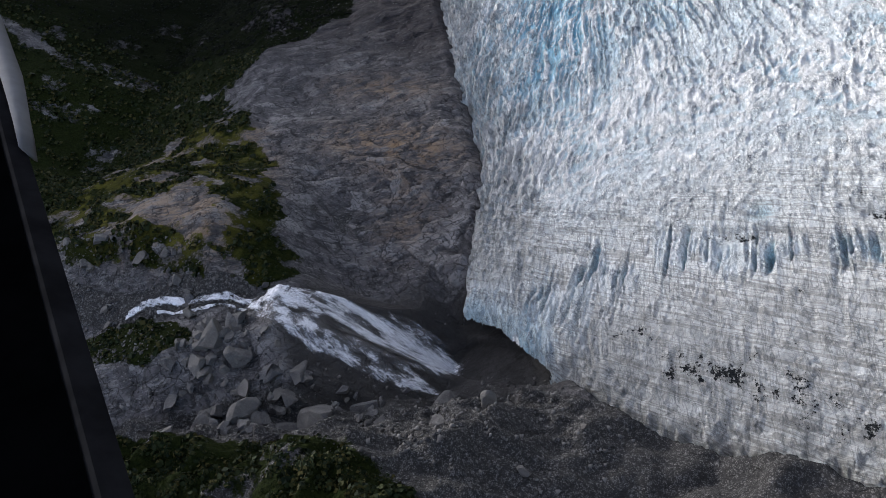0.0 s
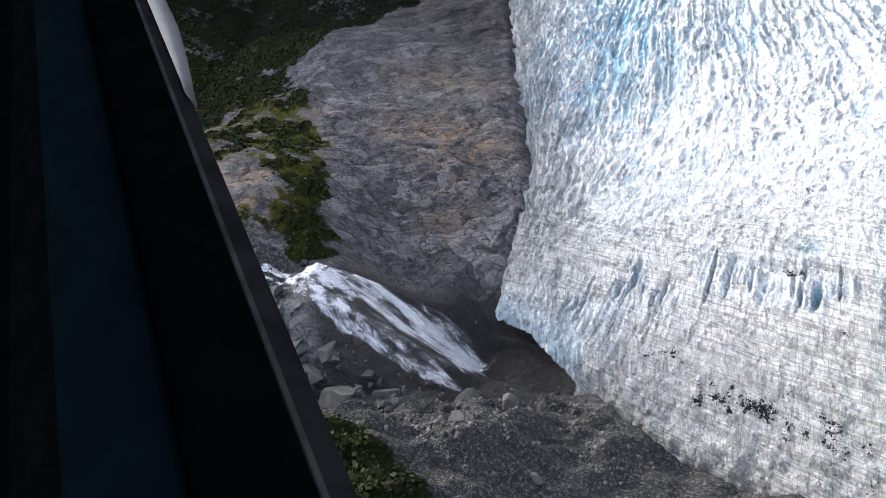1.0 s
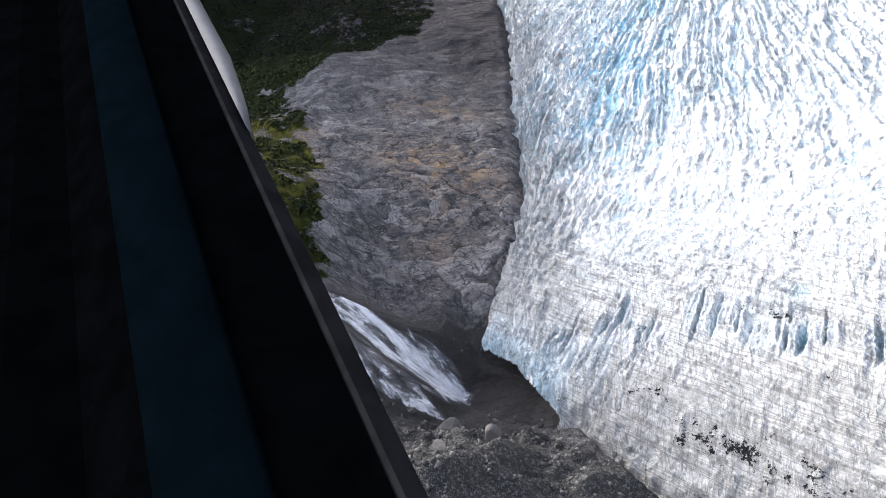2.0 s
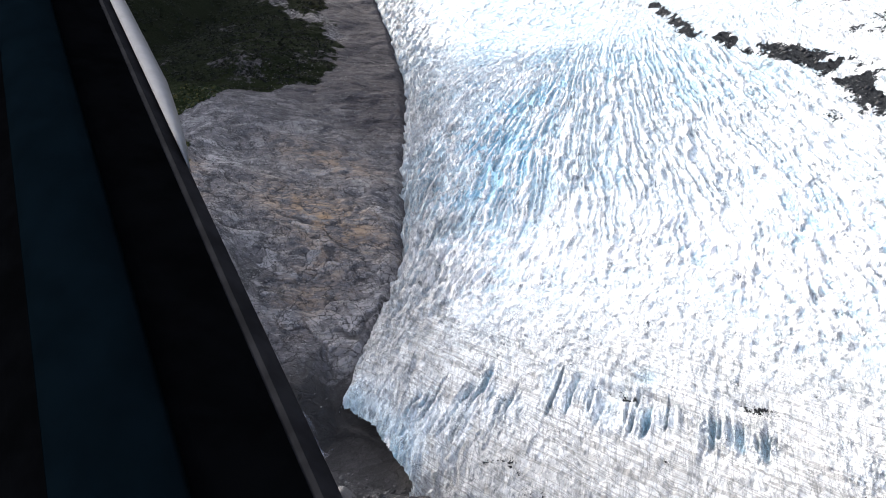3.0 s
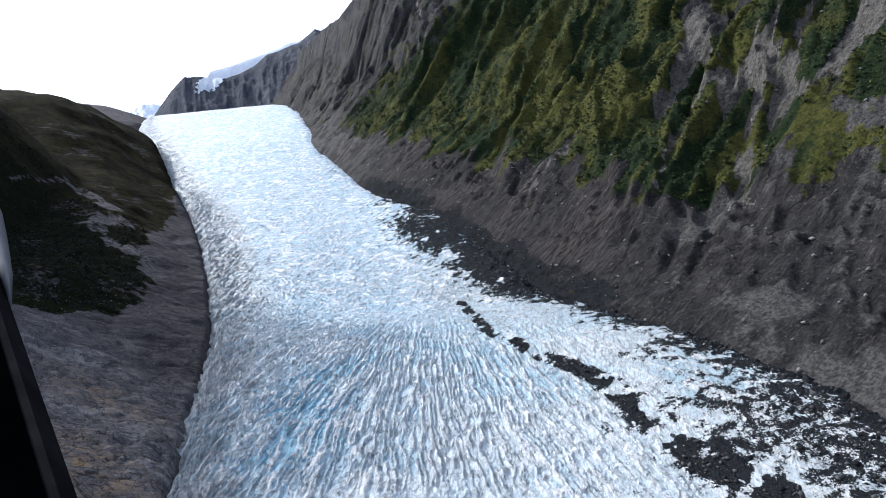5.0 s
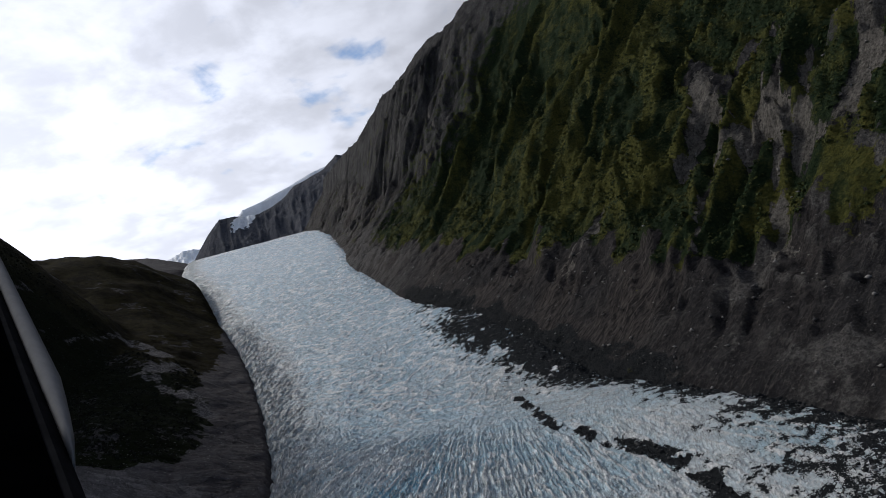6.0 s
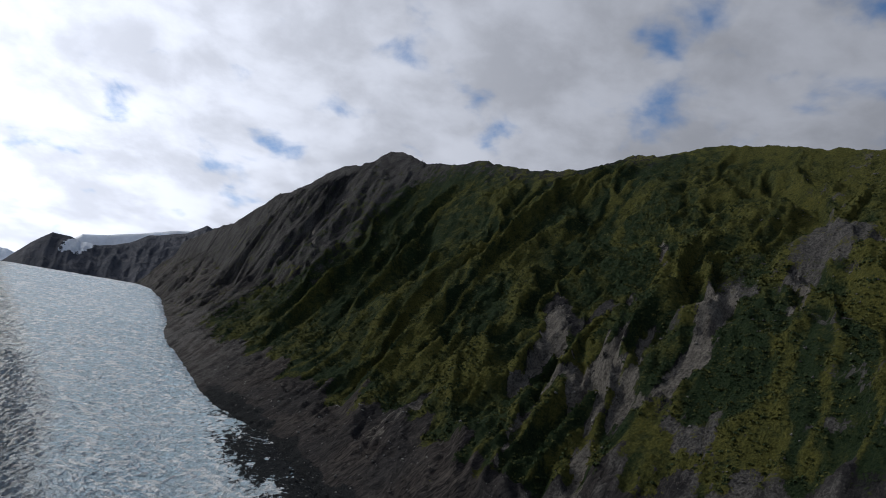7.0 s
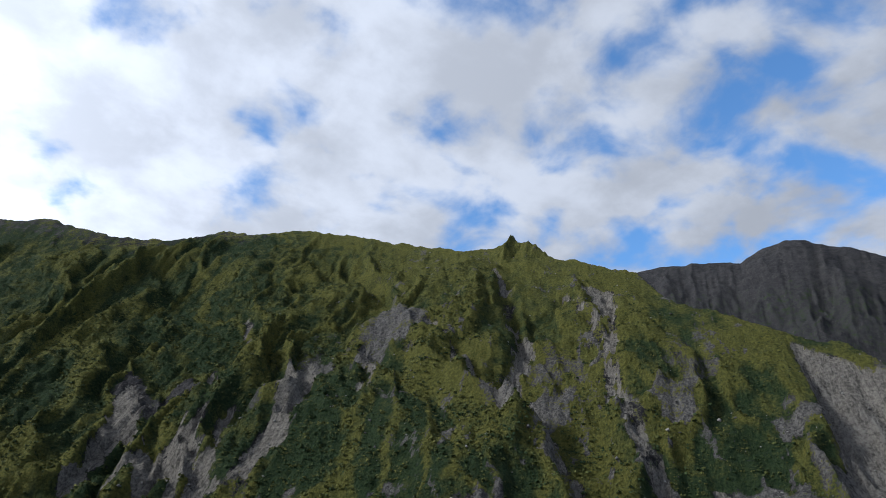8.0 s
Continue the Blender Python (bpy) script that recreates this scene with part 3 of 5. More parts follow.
crack = np.maximum(ease(-edge1, -0.07, -0.02) * calm * (1 - 0.7 * ease(Y, 210, 280)), 0.7 * ease(-edge2, -0.10, -0.03) * broken)
slab = 0.5 * tone1 + 0.5 * tone2
heap = ease(-Y, -108, -98) * ease(-X, 85, 105) * ease(X, -330, -290) * ease(-ramp_l(X, Y), 24, 34)
Z = Z + heap * ((ridged(X / 17, Y / 13, 24, 2) - 0.6) * 10 + (ridged(X / 6, Y / 6, 26, 2) - 0.6) * 3.6)
rim = inside(X, Y, ICE_RIM)
Z = np.where(rim > 3, np.minimum(Z, ice_level(X, Y) - 10 - np.minimum(rim, 8)), Z)
Z = np.where((base_n(X, Y) > 0) & (Y > -200), np.minimum(Z, 30), Z)
VEG = [(-202, 111), (-207, 120), (-217, 140), (-240, 165), (-262, 187), (-292, 215), (-330, 243), (-318, 290), (-288, 330), (-325, 400), (-375, 460), (-415, 515),
       (-455, 610), (-560, 755), (-720, 950), (-2000, 950), (-2000, 120), (-330, 102), (-285, 98), (-238, 105)]
VEG_LOW = [(-264, 70), (-245, 85), (-228, 87), (-212, 80), (-222, 66), (-245, 61)]
VEG_NEAR = [(-205, 46), (-173, 52), (-150, 55), (-132, 54), (-112, 48), (-95, 40), (-95, -60), (-320, -60), (-270, 30)]
jag = 22 * (fbm(X / 18, Y / 18, 16, 4) - 0.5)
veg = np.maximum(np.maximum(ease(inside(X, Y, VEG) + jag, -7, 7), ease(inside(X, Y, VEG_LOW), -3, 4)), 0.9 * ease(inside(X, Y, VEG_NEAR), -4, 5))
gap = along(X, Y, [(-338, 240), (-400, 246), (-470, 259), (-607, 315), (-760, 367)])[0]
veg = veg * (1 - 0.55 * ease(-gap, -8, -2) * ease(fbm(X / 20, Y / 20, 17, 2), 0.4, 0.55))
veg = veg * (1 - 0.45 * ease(fbm(X / 22, Y / 22, 18, 3), 0.60, 0.68))
knob = inside(X, Y, [(-213, 112), (-240, 112), (-270, 126), (-264, 144), (-240, 142), (-222, 130)])
veg = veg * (1 - 0.55 * ease(knob, -4, 8))
rust = np.clip(np.exp(-((X + 212) / 30) ** 2 - ((Y - 208) / 15) ** 2) + 0.7 * np.exp(-((X + 235) / 30) ** 2 - ((Y - 250) / 12) ** 2)
               + 0.6 * ease(knob, -4, 8) + 0.5 * np.exp(-((X + 196) / 14) ** 2 - ((Y - 172) / 22) ** 2), 0, 1)
wet = ease(-np.abs(ramp_l(X, Y) + 11), -38, -24) * ease(ramp_t(X, Y), -4, 4) * ease(-ramp_t(X, Y), -80, -60)
gravel = np.clip(ease(-Y, -104, -94) * ease(-ramp_l(X, Y), 26, 40) + ease(-along(X, Y, [(-300, 84), (-263, 83), (-248, 86), (-240, 94), (-218, 103)])[0], -9, -4) + 0.5 * np.exp(-((X + 215) / 25) ** 2 - ((Y - 165) / 25) ** 2), 0, 1)
outcrop = ease(-along(X, Y, [(-520, 540), (-482, 539), (-435, 510), (-427, 462), (-396, 452), (-372, 450), (-345, 425)])[0] + 26 * (fbm(X / 14, Y / 14, 28, 3) - 0.5), -12, -3)
outcrop = np.maximum(outcrop, 0.8 * ease(-along(X, Y, [(-497, 456), (-501, 483), (-514, 527)])[0], -6, -2))
veg = veg * (1 - 0.55 * outcrop)
OUTCROPS = [(-215, 115), (-240, 165), (-270, 205), (-330, 215), (-345, 170), (-325, 125), (-290, 104), (-240, 105)]
rocky = ease(inside(X, Y, OUTCROPS), -10, 8)
bald = ease(fbm(X / 16, Y / 11, 30, 4, 0.55), 0.49, 0.56) * rocky
veg = veg * (1 - 0.5 * bald)
moss = 0.85 * ease(-np.abs(fbm(X / 16, Y / 11, 30, 4, 0.55) - 0.50), -0.10, -0.02) * rocky
rust = np.maximum(rust, 0.55 * rocky)
rust = np.maximum(rust, moss * ease(veg, 0.05, 0.3))
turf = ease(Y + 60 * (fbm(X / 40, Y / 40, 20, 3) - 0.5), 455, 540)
ground = sheet("ground", X, Y, Z, ROCK, turf=turf, outcrop=outcrop, shade_rock=0.85 * ease(Y + 50 * (fbm(X / 30, Y / 30, 22, 3) - 0.5), 215, 330), slab=slab, crack=crack, veg=veg, rust=rust, wet=wet, gravel=gravel)
tagged(ground, "grey glacier-worn bedrock and scree with dark scrub", "ground", kind="structure")
GROUND_GRID = (gx, gy, Z, veg)

# ---- the glacier ----
gx = steps(-1200, -480, 3.0, -260, 1.4, 95, 0.62, 200, 2.0, 420, 8)
gy = steps(-60, 60, 3, 230, 0.62, 340, 0.72, 480, 1.2, 700, 1.5, 1500, 2.6)
X, Y = np.meshgrid(gx, gy)
shake = ease(-Y, -500, -420) * ease(X, -300, -250) * ease(-X, -110, -90)
X = X + 0.36 * shake * (lattice(np.round(X * 7), np.round(Y * 11), 151) - 0.5)
Y = Y + 0.36 * shake * (lattice(np.round(X * 13), np.round(Y * 5), 152) - 0.5)
cave = np.exp(-(along(X, Y, [(-160, 131), (-146, 125), (-133, 117)])[0] / 10) ** 2)
rim = inside(X, Y, ICE_RIM) + (fbm(X / 7, Y / 7, 19, 4, 0.6) - 0.5) * 13 * (1 - np.clip(2 * cave, 0, 0.9))
bend = fbm(X / 45, Y / 45, 21, 3) - 0.5
twist = fbm(X / 11, Y / 11, 23, 2) - 0.5
# blades fan out below the steep step of the icefall
fan_r = np.hypot(X + 135, 470 - Y)
fan_a = np.arctan2(X + 135, 470 - Y)
fine = ridged(X / 2.1 + twist * 1.5, Y / 2.6 + bend * 3, 37, 2)
zone = Y + 70 * bend + 0.15 * (X + 100)
steep = ease(zone, 165, 230) * (1 - ease(zone, 325, 410))
upper = ease(zone, 325, 430)
low = 1 - ease(Y, 150, 200)
jag = fbm(X / 3.0, Y / 3.0, 25, 2) - 0.5
blade = ridged(fan_a * 120 + bend * 4.0 + twist * 1.8 + jag * 0.5, fan_r / 17 + twist * 1.5, 31, 1) ** 3
blade2 = ridged(fan_a * 250 + bend * 8 + twist * 3 + jag, fan_r / 8 + jag, 33, 1) ** 3
link = ridged(fan_a * 90 + twist * 3, fan_r / 3.6 + bend * 5 + jag, 34, 1) ** 4
height = steep * (1 - 0.45 * ease(X, -80, 10)) * ((blade - 0.35) * 1.8 + (blade2 - 0.35) * 0.8 + (link - 0.3) * 0.5)
rows = ridged(X / 12 + bend * 3, (Y + 0.25 * X) / 3.6 + bend * 9 + twist * 1.4 + jag * 0.5, 35, 2, 0.6) ** 3
blocks = ridged(X / 4 + twist, Y / 3 + bend * 2 + jag, 39, 1) ** 3
height = height + upper * ((rows - 0.3) * 1.7 + (blocks - 0.3) * 0.5) * np.interp(Y, (420, 600, 1000), (1.0, 0.75, 0.7))
knobs = ridged(X / 4 + twist * 2, Y / 2.6 + bend * 5 + jag, 55, 2) ** 2
middle = ease(Y, 135, 165) * (1 - ease(Y, 195, 235))
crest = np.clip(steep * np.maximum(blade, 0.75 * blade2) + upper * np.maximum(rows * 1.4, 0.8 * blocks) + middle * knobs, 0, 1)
# a row of open blades across the gentle snout, and layered ledges below it
lower_a = np.arctan2(X + 40 + 6 * bend, 330 - Y)
lower_r = np.hypot(X + 40, 330 - Y)
row_band = np.exp(-((Y - np.interp(X, (-140, -86, -37, 60), (124, 143, 135, 128)) + 8 * twist) / np.interp(X, (-140, -90, -50, 0), (12, 8, 5.5, 4))) ** 2)
row_band = row_band * ease(X, -156, -138) * (1 - 0.45 * ease(X, -60, 10)) * ease(fbm(X / 8, Y / 16, 41, 2), 0.25, 0.5)
open_blade = ridged(lower_a * 165 + bend * 3.0 + twist * 0.8 + jag * 0.5, lower_r / 24 + twist, 43, 1)
slit = ease(0.36 - open_blade, 0.0, 0.22)
crest = np.clip(crest + row_band * open_blade ** 3, 0, 1)
height = height + row_band * ((open_blade - 0.5) * 1.8 - slit * 3.0)
height = height + (knobs - 0.4) * 0.9 * middle
ledge = (Y + 0.33 * X) / 2.3 + bend * 9 + twist
height = height + low * ((ridged(X / 34, ledge, 49, 2) - 0.6) * 0.6 + (ridged(lower_a * 60 + twist, lower_r / 14, 46, 2) - 0.6) * 0.8)
height = height + (fine - 0.6) * (0.45 - 0.15 * steep) + (fbm(X / 1.5, Y / 1.5, 51, 2) - 0.5) * (0.5 - 0.15 * steep)
left = ease(-(X - np.interp(Y, EDGE_Y, EDGE_X)) - 14 * (fbm(X / 12, Y / 12, 27, 3) - 0.5), -62 - Y * 0.01, -10)
rag = ease(-(X - np.interp(Y, EDGE_Y, EDGE_X)) - 22 * (fbm(X / 9, Y / 9, 29, 4, 0.6) - 0.5), -52 - 0.08 * np.clip(Y - 230, 0, 250), -3)
height = height + left * (ridged(X / 2.2 + twist * 2, Y / 9 + jag, 53, 2, 0.6) - 0.6) * (2.2 + 2.0 * ease(Y, 150, 200))
# melt hollows and ponds
ponds = [(-55, 149, 5.0, 2.2), (-62, 143, 7.0, 1.5), (-52, 143, 5.0, 1.2), (-22, 171, 4.5, 1.3), (-121, 155, 8.0, 1.4), (-106, 158, 6.0, 1.1), (-28, 143, 6.0, 1.2), (-5, 150, 5.0, 1.0)]
pond = np.zeros_like(X)
for px, py, wide, deepness in ponds:
    pond = np.maximum(pond, np.exp(-((X - px) / wide) ** 2 - ((Y - py + 0.25 * (X - px)) / deepness) ** 2))
height = height - pond * 2.2
Z = ice_level(X, Y) + height - (11 - 6.0 * np.clip(cave * 1.5, 0, 1)) * np.exp(-np.maximum(rim, 0) / 7.0)
Z = np.where(rim < 0, Z + rim * 3 * (1 - np.clip(cave * 1.6, 0, 1)), Z)
hollow_shade = ease(-height, -0.5, 1.8) * (1 - 0.85 * low) * (1 - 0.6 * middle)
open_trough = slit * ease(row_band, 0.2, 0.5)
patch = ease(fbm(X / 30, Y / 30, 45, 3), 0.36, 0.62)
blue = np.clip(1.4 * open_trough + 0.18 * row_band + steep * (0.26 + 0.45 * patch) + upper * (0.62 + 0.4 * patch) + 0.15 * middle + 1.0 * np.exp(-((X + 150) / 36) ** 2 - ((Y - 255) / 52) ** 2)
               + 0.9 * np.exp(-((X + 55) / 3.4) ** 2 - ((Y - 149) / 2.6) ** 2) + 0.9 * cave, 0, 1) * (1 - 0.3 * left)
m1, w1 = along(X, Y, [(-102, 405), (-73, 352), (-40, 318), (-16, 300), (-2, 280), (18, 252), (43, 226), (62, 204), (110, 150)])
m1 = ease(-m1, -(5 + 10 * w1), -1) * ease(fbm(X / 9, Y / 9, 57, 3), 0.30, 0.46)
m2 = ease(base_n(X, Y), -40 + 60 * (fbm(X / 22, Y / 9, 59, 4, 0.6) - 0.5), 4 + 40 * (fbm(X / 22, Y / 9, 59, 4, 0.6) - 0.5)) * ease(-Y, -690, -560)
m2 = np.maximum(m2, 1.0 * np.exp(-((base_n(X, Y) + 18) / 24) ** 2) * ease(fbm(X / 13, Y / 13, 58, 3), 0.22, 0.40) * ease(Y, 360, 420) * ease(-Y, -610, -520))
m2 = np.maximum(m2, 0.62 * ease(base_s(X, Y), 40, 130) * ease(base_n(X, Y) + 70 * (fbm(X / 26, Y / 12, 56, 4, 0.6) - 0.5), -88, -36))
m3 = along(X, Y, [(-80, 112), (-62, 107), (-48, 103), (-34, 97)])[0]
m4 = along(X, Y, [(-110, 119), (-88, 120)])[0]
moraine = np.clip(0.86 * m1 + 0.92 * m2 + 0.32 * ease(-m3, -9, -0.3) + 0.27 * ease(-m4, -3.6, 0) + 0.45 * pond * ease(-Y, -150, -144), 0, 1)
dirt = (1 - 0.8 * np.clip(1.5 * cave + row_band, 0, 1)) * np.clip(1.15 * rag + 0.7 * left * ease(fbm(X / 7, Y / 12, 57, 3), 0.36, 0.62) + 0.75 * ease(-Y, -170, -118) + 0.75 * ease(base_n(X, Y), -95, -30) * ease(-Y, -520, -400)
               + 1.3 * ease(-m3, -9, -0.5) + 1.1 * ease(-m4, -6, 0) + 0.25 * np.exp(-((Y - 165 - 0.1 * X) / 14) ** 2) + 0.1 * (1 - ease(Y, 190, 330)), 0, 1)
Z = Z - 0.5 * height * np.clip(moraine, 0, 1) * (rim > 8)
flow_u, flow_v = fan_a * 200, fan_r
glacier = sheet("glacier", X, Y, Z, ICE, smooth=False, crest=crest, steep=steep, hollow_shade=hollow_shade, fu=flow_u, fv=flow_v, upper=upper, keep=rim > np.where(cave > 0.45, 0, -6), dirt=dirt, blue=blue, moraine=moraine)
ICE_GRID = (X, Y, Z, moraine, rim)
tagged(glacier, "crevassed white and blue valley glacier streaked with dirt", "glacier", kind="structure")

# ---- the far valley side ----
CREST_S = (-1300, -1097, -1010, -965, -920, -887, -839, -809, -788, -760, -727, -704, -691, -663, -629, -600, -575, -546, -540, -499, -446, -399, -363, -328, -305, -279, -237, -202, -172, -129, -97, -56, -23, 14, 48, 80, 108, 137, 165, 196, 221, 248, 273, 298, 347, 382, 415, 430, 484, 533, 700, 1000)
CREST_Z = (470, 483, 480, 500, 514, 536, 534, 548, 571, 582, 581, 592, 614, 613, 596, 584, 585, 578, 578, 581, 560, 546, 544, 542, 556, 572, 564, 567, 575, 559, 560, 540, 532, 516, 504, 491, 491, 486, 477, 453, 449, 430, 420, 373, 345, 321, 309, 288, 303, 271, 240, 220)
FOOT_S = (-1300, -1006, -870, -660, -560, -450, -360, -284, -190, -140, -100, -65, -20, 5, 65, 131, 400, 900)
FOOT_Z = (342, 300, 264, 222, 195, 171, 155, 141, 121, 111, 102, 94, 85, 81, 75, 67, 47, 31)


def wall_level(s, n):
    """Height of the far valley side at s along its foot and n up the plan; it grows steeper towards the icefall."""
    foot, crest = np.interp(s, FOOT_S, FOOT_Z), np.interp(s, CREST_S, CREST_Z)
    pitch = np.interp(s, (-1300, -900, -600, -300), (2.6, 2.1, 1.35, 1.0))
    n = n - np.interp(s, (-1300, -1000, -850, -620), (85, 75, 36, 0)) * (1 - ease(n, 60, 210))
    up = foot + 0.75 * np.minimum(n, 110) + pitch * np.maximum(n - 110, 0)
    over = up - crest
    return np.where(over < 0, up, crest - 0.22 * over), -over


gs = steps(-1300, -880, 4, -300, 2.2, 480, 1.8, 1000, 6)
gn = steps(-24, 540, 1.8, 720, 6)
S, N = np.meshgrid(gs, gn)
Z, below = wall_level(S, N)
lean = S + 0.4 * N
wob = fbm(S / 90, N / 90, 61, 3) - 0.5
wob2 = fbm(S / 30, N / 30, 63, 3) - 0.5
grow = ease(N, 10, 150) * (0.10 + 0.90 * ease(below, 0, 95))
rib = ridged(lean / 62 + 2.4 * wob + 0.5 * wob2, N / 260, 62, 2, 0.5)
rib2 = ridged(lean / 23 + 3.4 * wob + 1.5 * wob2, N / 85 + wob2, 64, 2, 0.55)
Z = Z + (ridged(lean / 120 + 1.2 * wob, N / 420, 60, 1) - 0.6) * 40 * grow
Z = Z + (rib - 0.62) * 58 * grow + (rib2 - 0.62) * (23 - 8 * ease(S, -40, 60)) * grow * (0.25 + 1.2 * ease(fbm(S / 80, N / 80, 69, 3), 0.34, 0.64))
Z = Z + (ridged(lean / 9 + 2.5 * wob + 1.2 * wob2, N / 22 + wob, 71, 3, 0.6) - 0.6) * 8 * ease(N, 0, 40) * (0.35 + 0.65 * ease(below, 5, 60))
Z = Z + (fbm(S / 7, N / 7, 66, 3) - 0.5) * 4 * ease(N, 0, 40) * (0.4 + 0.6 * ease(below, 0, 25))
Z = Z + (fbm(S / 11, N / 11, 68, 3) - 0.5) * 4.0 * np.exp(-(below / 9.0) ** 2)
# the notched tor on the crest
Z = Z + (9 * np.maximum(0, 1 - np.abs(S - 136) / 6) + 5 * np.maximum(0, 1 - np.abs(S - 158) / 5) + 14 * np.maximum(0, 1 - np.abs(S - 136) / 20) + 10 * np.maximum(0, 1 - np.abs(S - 163) / 26)) * np.exp(-(below / 45.0) ** 2) * (0.6 + 0.8 * ridged(S / 7, N / 40, 73, 2))
up = Z - np.interp(S, FOOT_S, FOOT_Z)
veg_from = np.interp(S, (-1000, -638, -450, -298, -205, -126, -67, -30, 10, 60, 127, 379), (30, 38, 46, 50, 58, 60, 66, 84, 104, 112, 117, 131))
veg = ease(N - veg_from + 55 * (fbm(S / 20, N / 60, 81, 4) - 0.5), -10, 14)
scree = np.zeros_like(S)
for wide, line in ((9, [(-128, 203), (-120, 188), (-104, 160), (-91, 128)]),
                   (9, [(-44, 183), (-41, 161), (-37, 137)]),
                   (8, [(-49, 201), (-25, 151), (-6, 120), (14, 93)]),
                   (9, [(-151, 94), (-148, 79), (-148, 69), (-151, 49)]),
                   (7, [(-71, 165), (-60, 127), (-53, 101), (-41, 72)]),
                   (8, [(-22, 196), (-11, 166), (-1, 141)]),
                   (9, [(137, 382), (158, 343), (168, 310), (183, 296), (180, 257), (212, 207), (231, 170)]),
                   (8, [(247, 357), (254, 309), (249, 270), (265, 228), (278, 195), (286, 171)]),
                   (8, [(315, 192), (324, 180), (328, 172)]),
                   (8, [(12, 255), (19, 216), (24, 184), (17, 150)]),
                   (7, [(208, 359), (232, 324), (243, 295)]),
                   (6, [(50, 263), (71, 234), (78, 213)]),
                   (6, [(101, 287), (152, 240), (183, 202)]),
                   (7, [(-86, 260), (-81, 276), (-101, 306)]),
                   (5, [(-603, 185), (-555, 170), (-547, 153)]),
                   (5, [(-658, 181), (-590, 164), (-581, 153)]),
                   (6, [(-50, 181), (-48, 154), (-72, 143)])):
    d, w = along(S + 6 * wob + 14 * wob2, N, line)
    d = d + wide * 1.8 * (fbm(S / 9, N / 14, 87, 4, 0.6) - 0.5)
    scree = np.maximum(scree, ease(-d / (wide * (0.35 + 0.6 * w) * (0.9 + 0.5 * ease(S, -60, 40))), -1.2, -0.3) * (0.55 + 0.45 * ease(fbm(S / 8, N / 16, 88, 3), 0.36, 0.5)))
scree = np.maximum(scree, ease(inside(S, N, [(376, 300), (378, 250), (380, 208), (376, 175), (400, 100), (661, 65), (711, 324), (427, 270)]), -4, 6))
for slide in ([(-142, 200), (-131, 222), (-98, 182), (-86, 155), (-83, 126), (-93, 126), (-110, 158)], [(-65, 155), (-42, 176), (7, 149), (-4, 139), (-39, 132)],
              [(-6, 222), (8, 261), (30, 214), (36, 180), (29, 151), (17, 150), (16, 188)], [(217, 377), (254, 365), (260, 324), (242, 309)]):
    scree = np.maximum(scree, ease(inside(S, N, slide) + 26 * (fbm(S / 12, N / 18, 90, 4, 0.6) - 0.5), -3, 5))
cliffs = 0.8 * ease(fbm(S / 30, N / 30, 85, 3), 0.60, 0.70) * ease(-up, -330, -200) * ease(S, -60, 20)
crags = ridged(lean / 9 + 2.5 * wob + 1.2 * wob2, N / 22 + wob, 71, 3, 0.6)
cliffs = np.maximum(cliffs, 0.75 * ease(crags, 0.73, 0.82) * ease(fbm(S / 26, N / 26, 89, 3), 0.42, 0.54) * (0.25 + 0.75 * ease(S, -60, 40)))
cliffs = np.maximum(cliffs, ease(inside(S, N, [(-150, 199), (-154, 227), (-103, 209), (-105, 241), (-68, 217), (-98, 187)]), -6, 6))
cliffs = np.maximum(cliffs, 0.8 * ease(inside(S, N, [(52, 324), (101, 302), (95, 266), (49, 238), (34, 291)]) + 30 * (fbm(S / 12, N / 12, 92, 3) - 0.5), -6, 6))
veg = veg * (1 - scree) * (1 - 0.9 * cliffs) * (1 - 0.55 * ease(-below, -70, -5) * ease(-S, 120, 260)) * (1 - 0.75 * ease(-S - 140 * wob, 470, 660))
Z = Z - 5 * scree * ease(N, 60, 110)
# grass on ribs; thinned towards the icefall to put cloud shade in the colour
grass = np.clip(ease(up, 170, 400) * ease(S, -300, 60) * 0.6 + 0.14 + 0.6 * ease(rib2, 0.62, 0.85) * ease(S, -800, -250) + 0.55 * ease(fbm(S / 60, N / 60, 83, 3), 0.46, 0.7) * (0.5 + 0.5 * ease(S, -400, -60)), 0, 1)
warm = ease(-up, -120, -60) * (1 - 0.6 * ease(S, -60, 60))
rubble = ease(-N - 20 * (fbm(S / 26, N / 14, 84, 3) - 0.5), -14, -2) * ease(S, -460, -340) * ease(-S, -80, 60)
Z = Z + rubble * ((ridged(S / 6, N / 6, 86, 2) - 0.6) * 5 + (fbm(S / 2.5, N / 2.5, 82, 2) - 0.5) * 3)
WX = -11 + S * 0.64 + N * 0.768
WY = 380 - S * 0.768 + N * 0.64
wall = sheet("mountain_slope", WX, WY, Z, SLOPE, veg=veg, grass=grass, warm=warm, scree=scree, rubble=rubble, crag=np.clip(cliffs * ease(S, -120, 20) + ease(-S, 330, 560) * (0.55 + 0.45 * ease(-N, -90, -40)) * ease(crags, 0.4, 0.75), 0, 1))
WALL_GRID = (WX, WY, Z, veg, below, S)
tagged(wall, "steep mountain side with dark scrub, gullies and bare scree foot", "mountain", kind="structure")


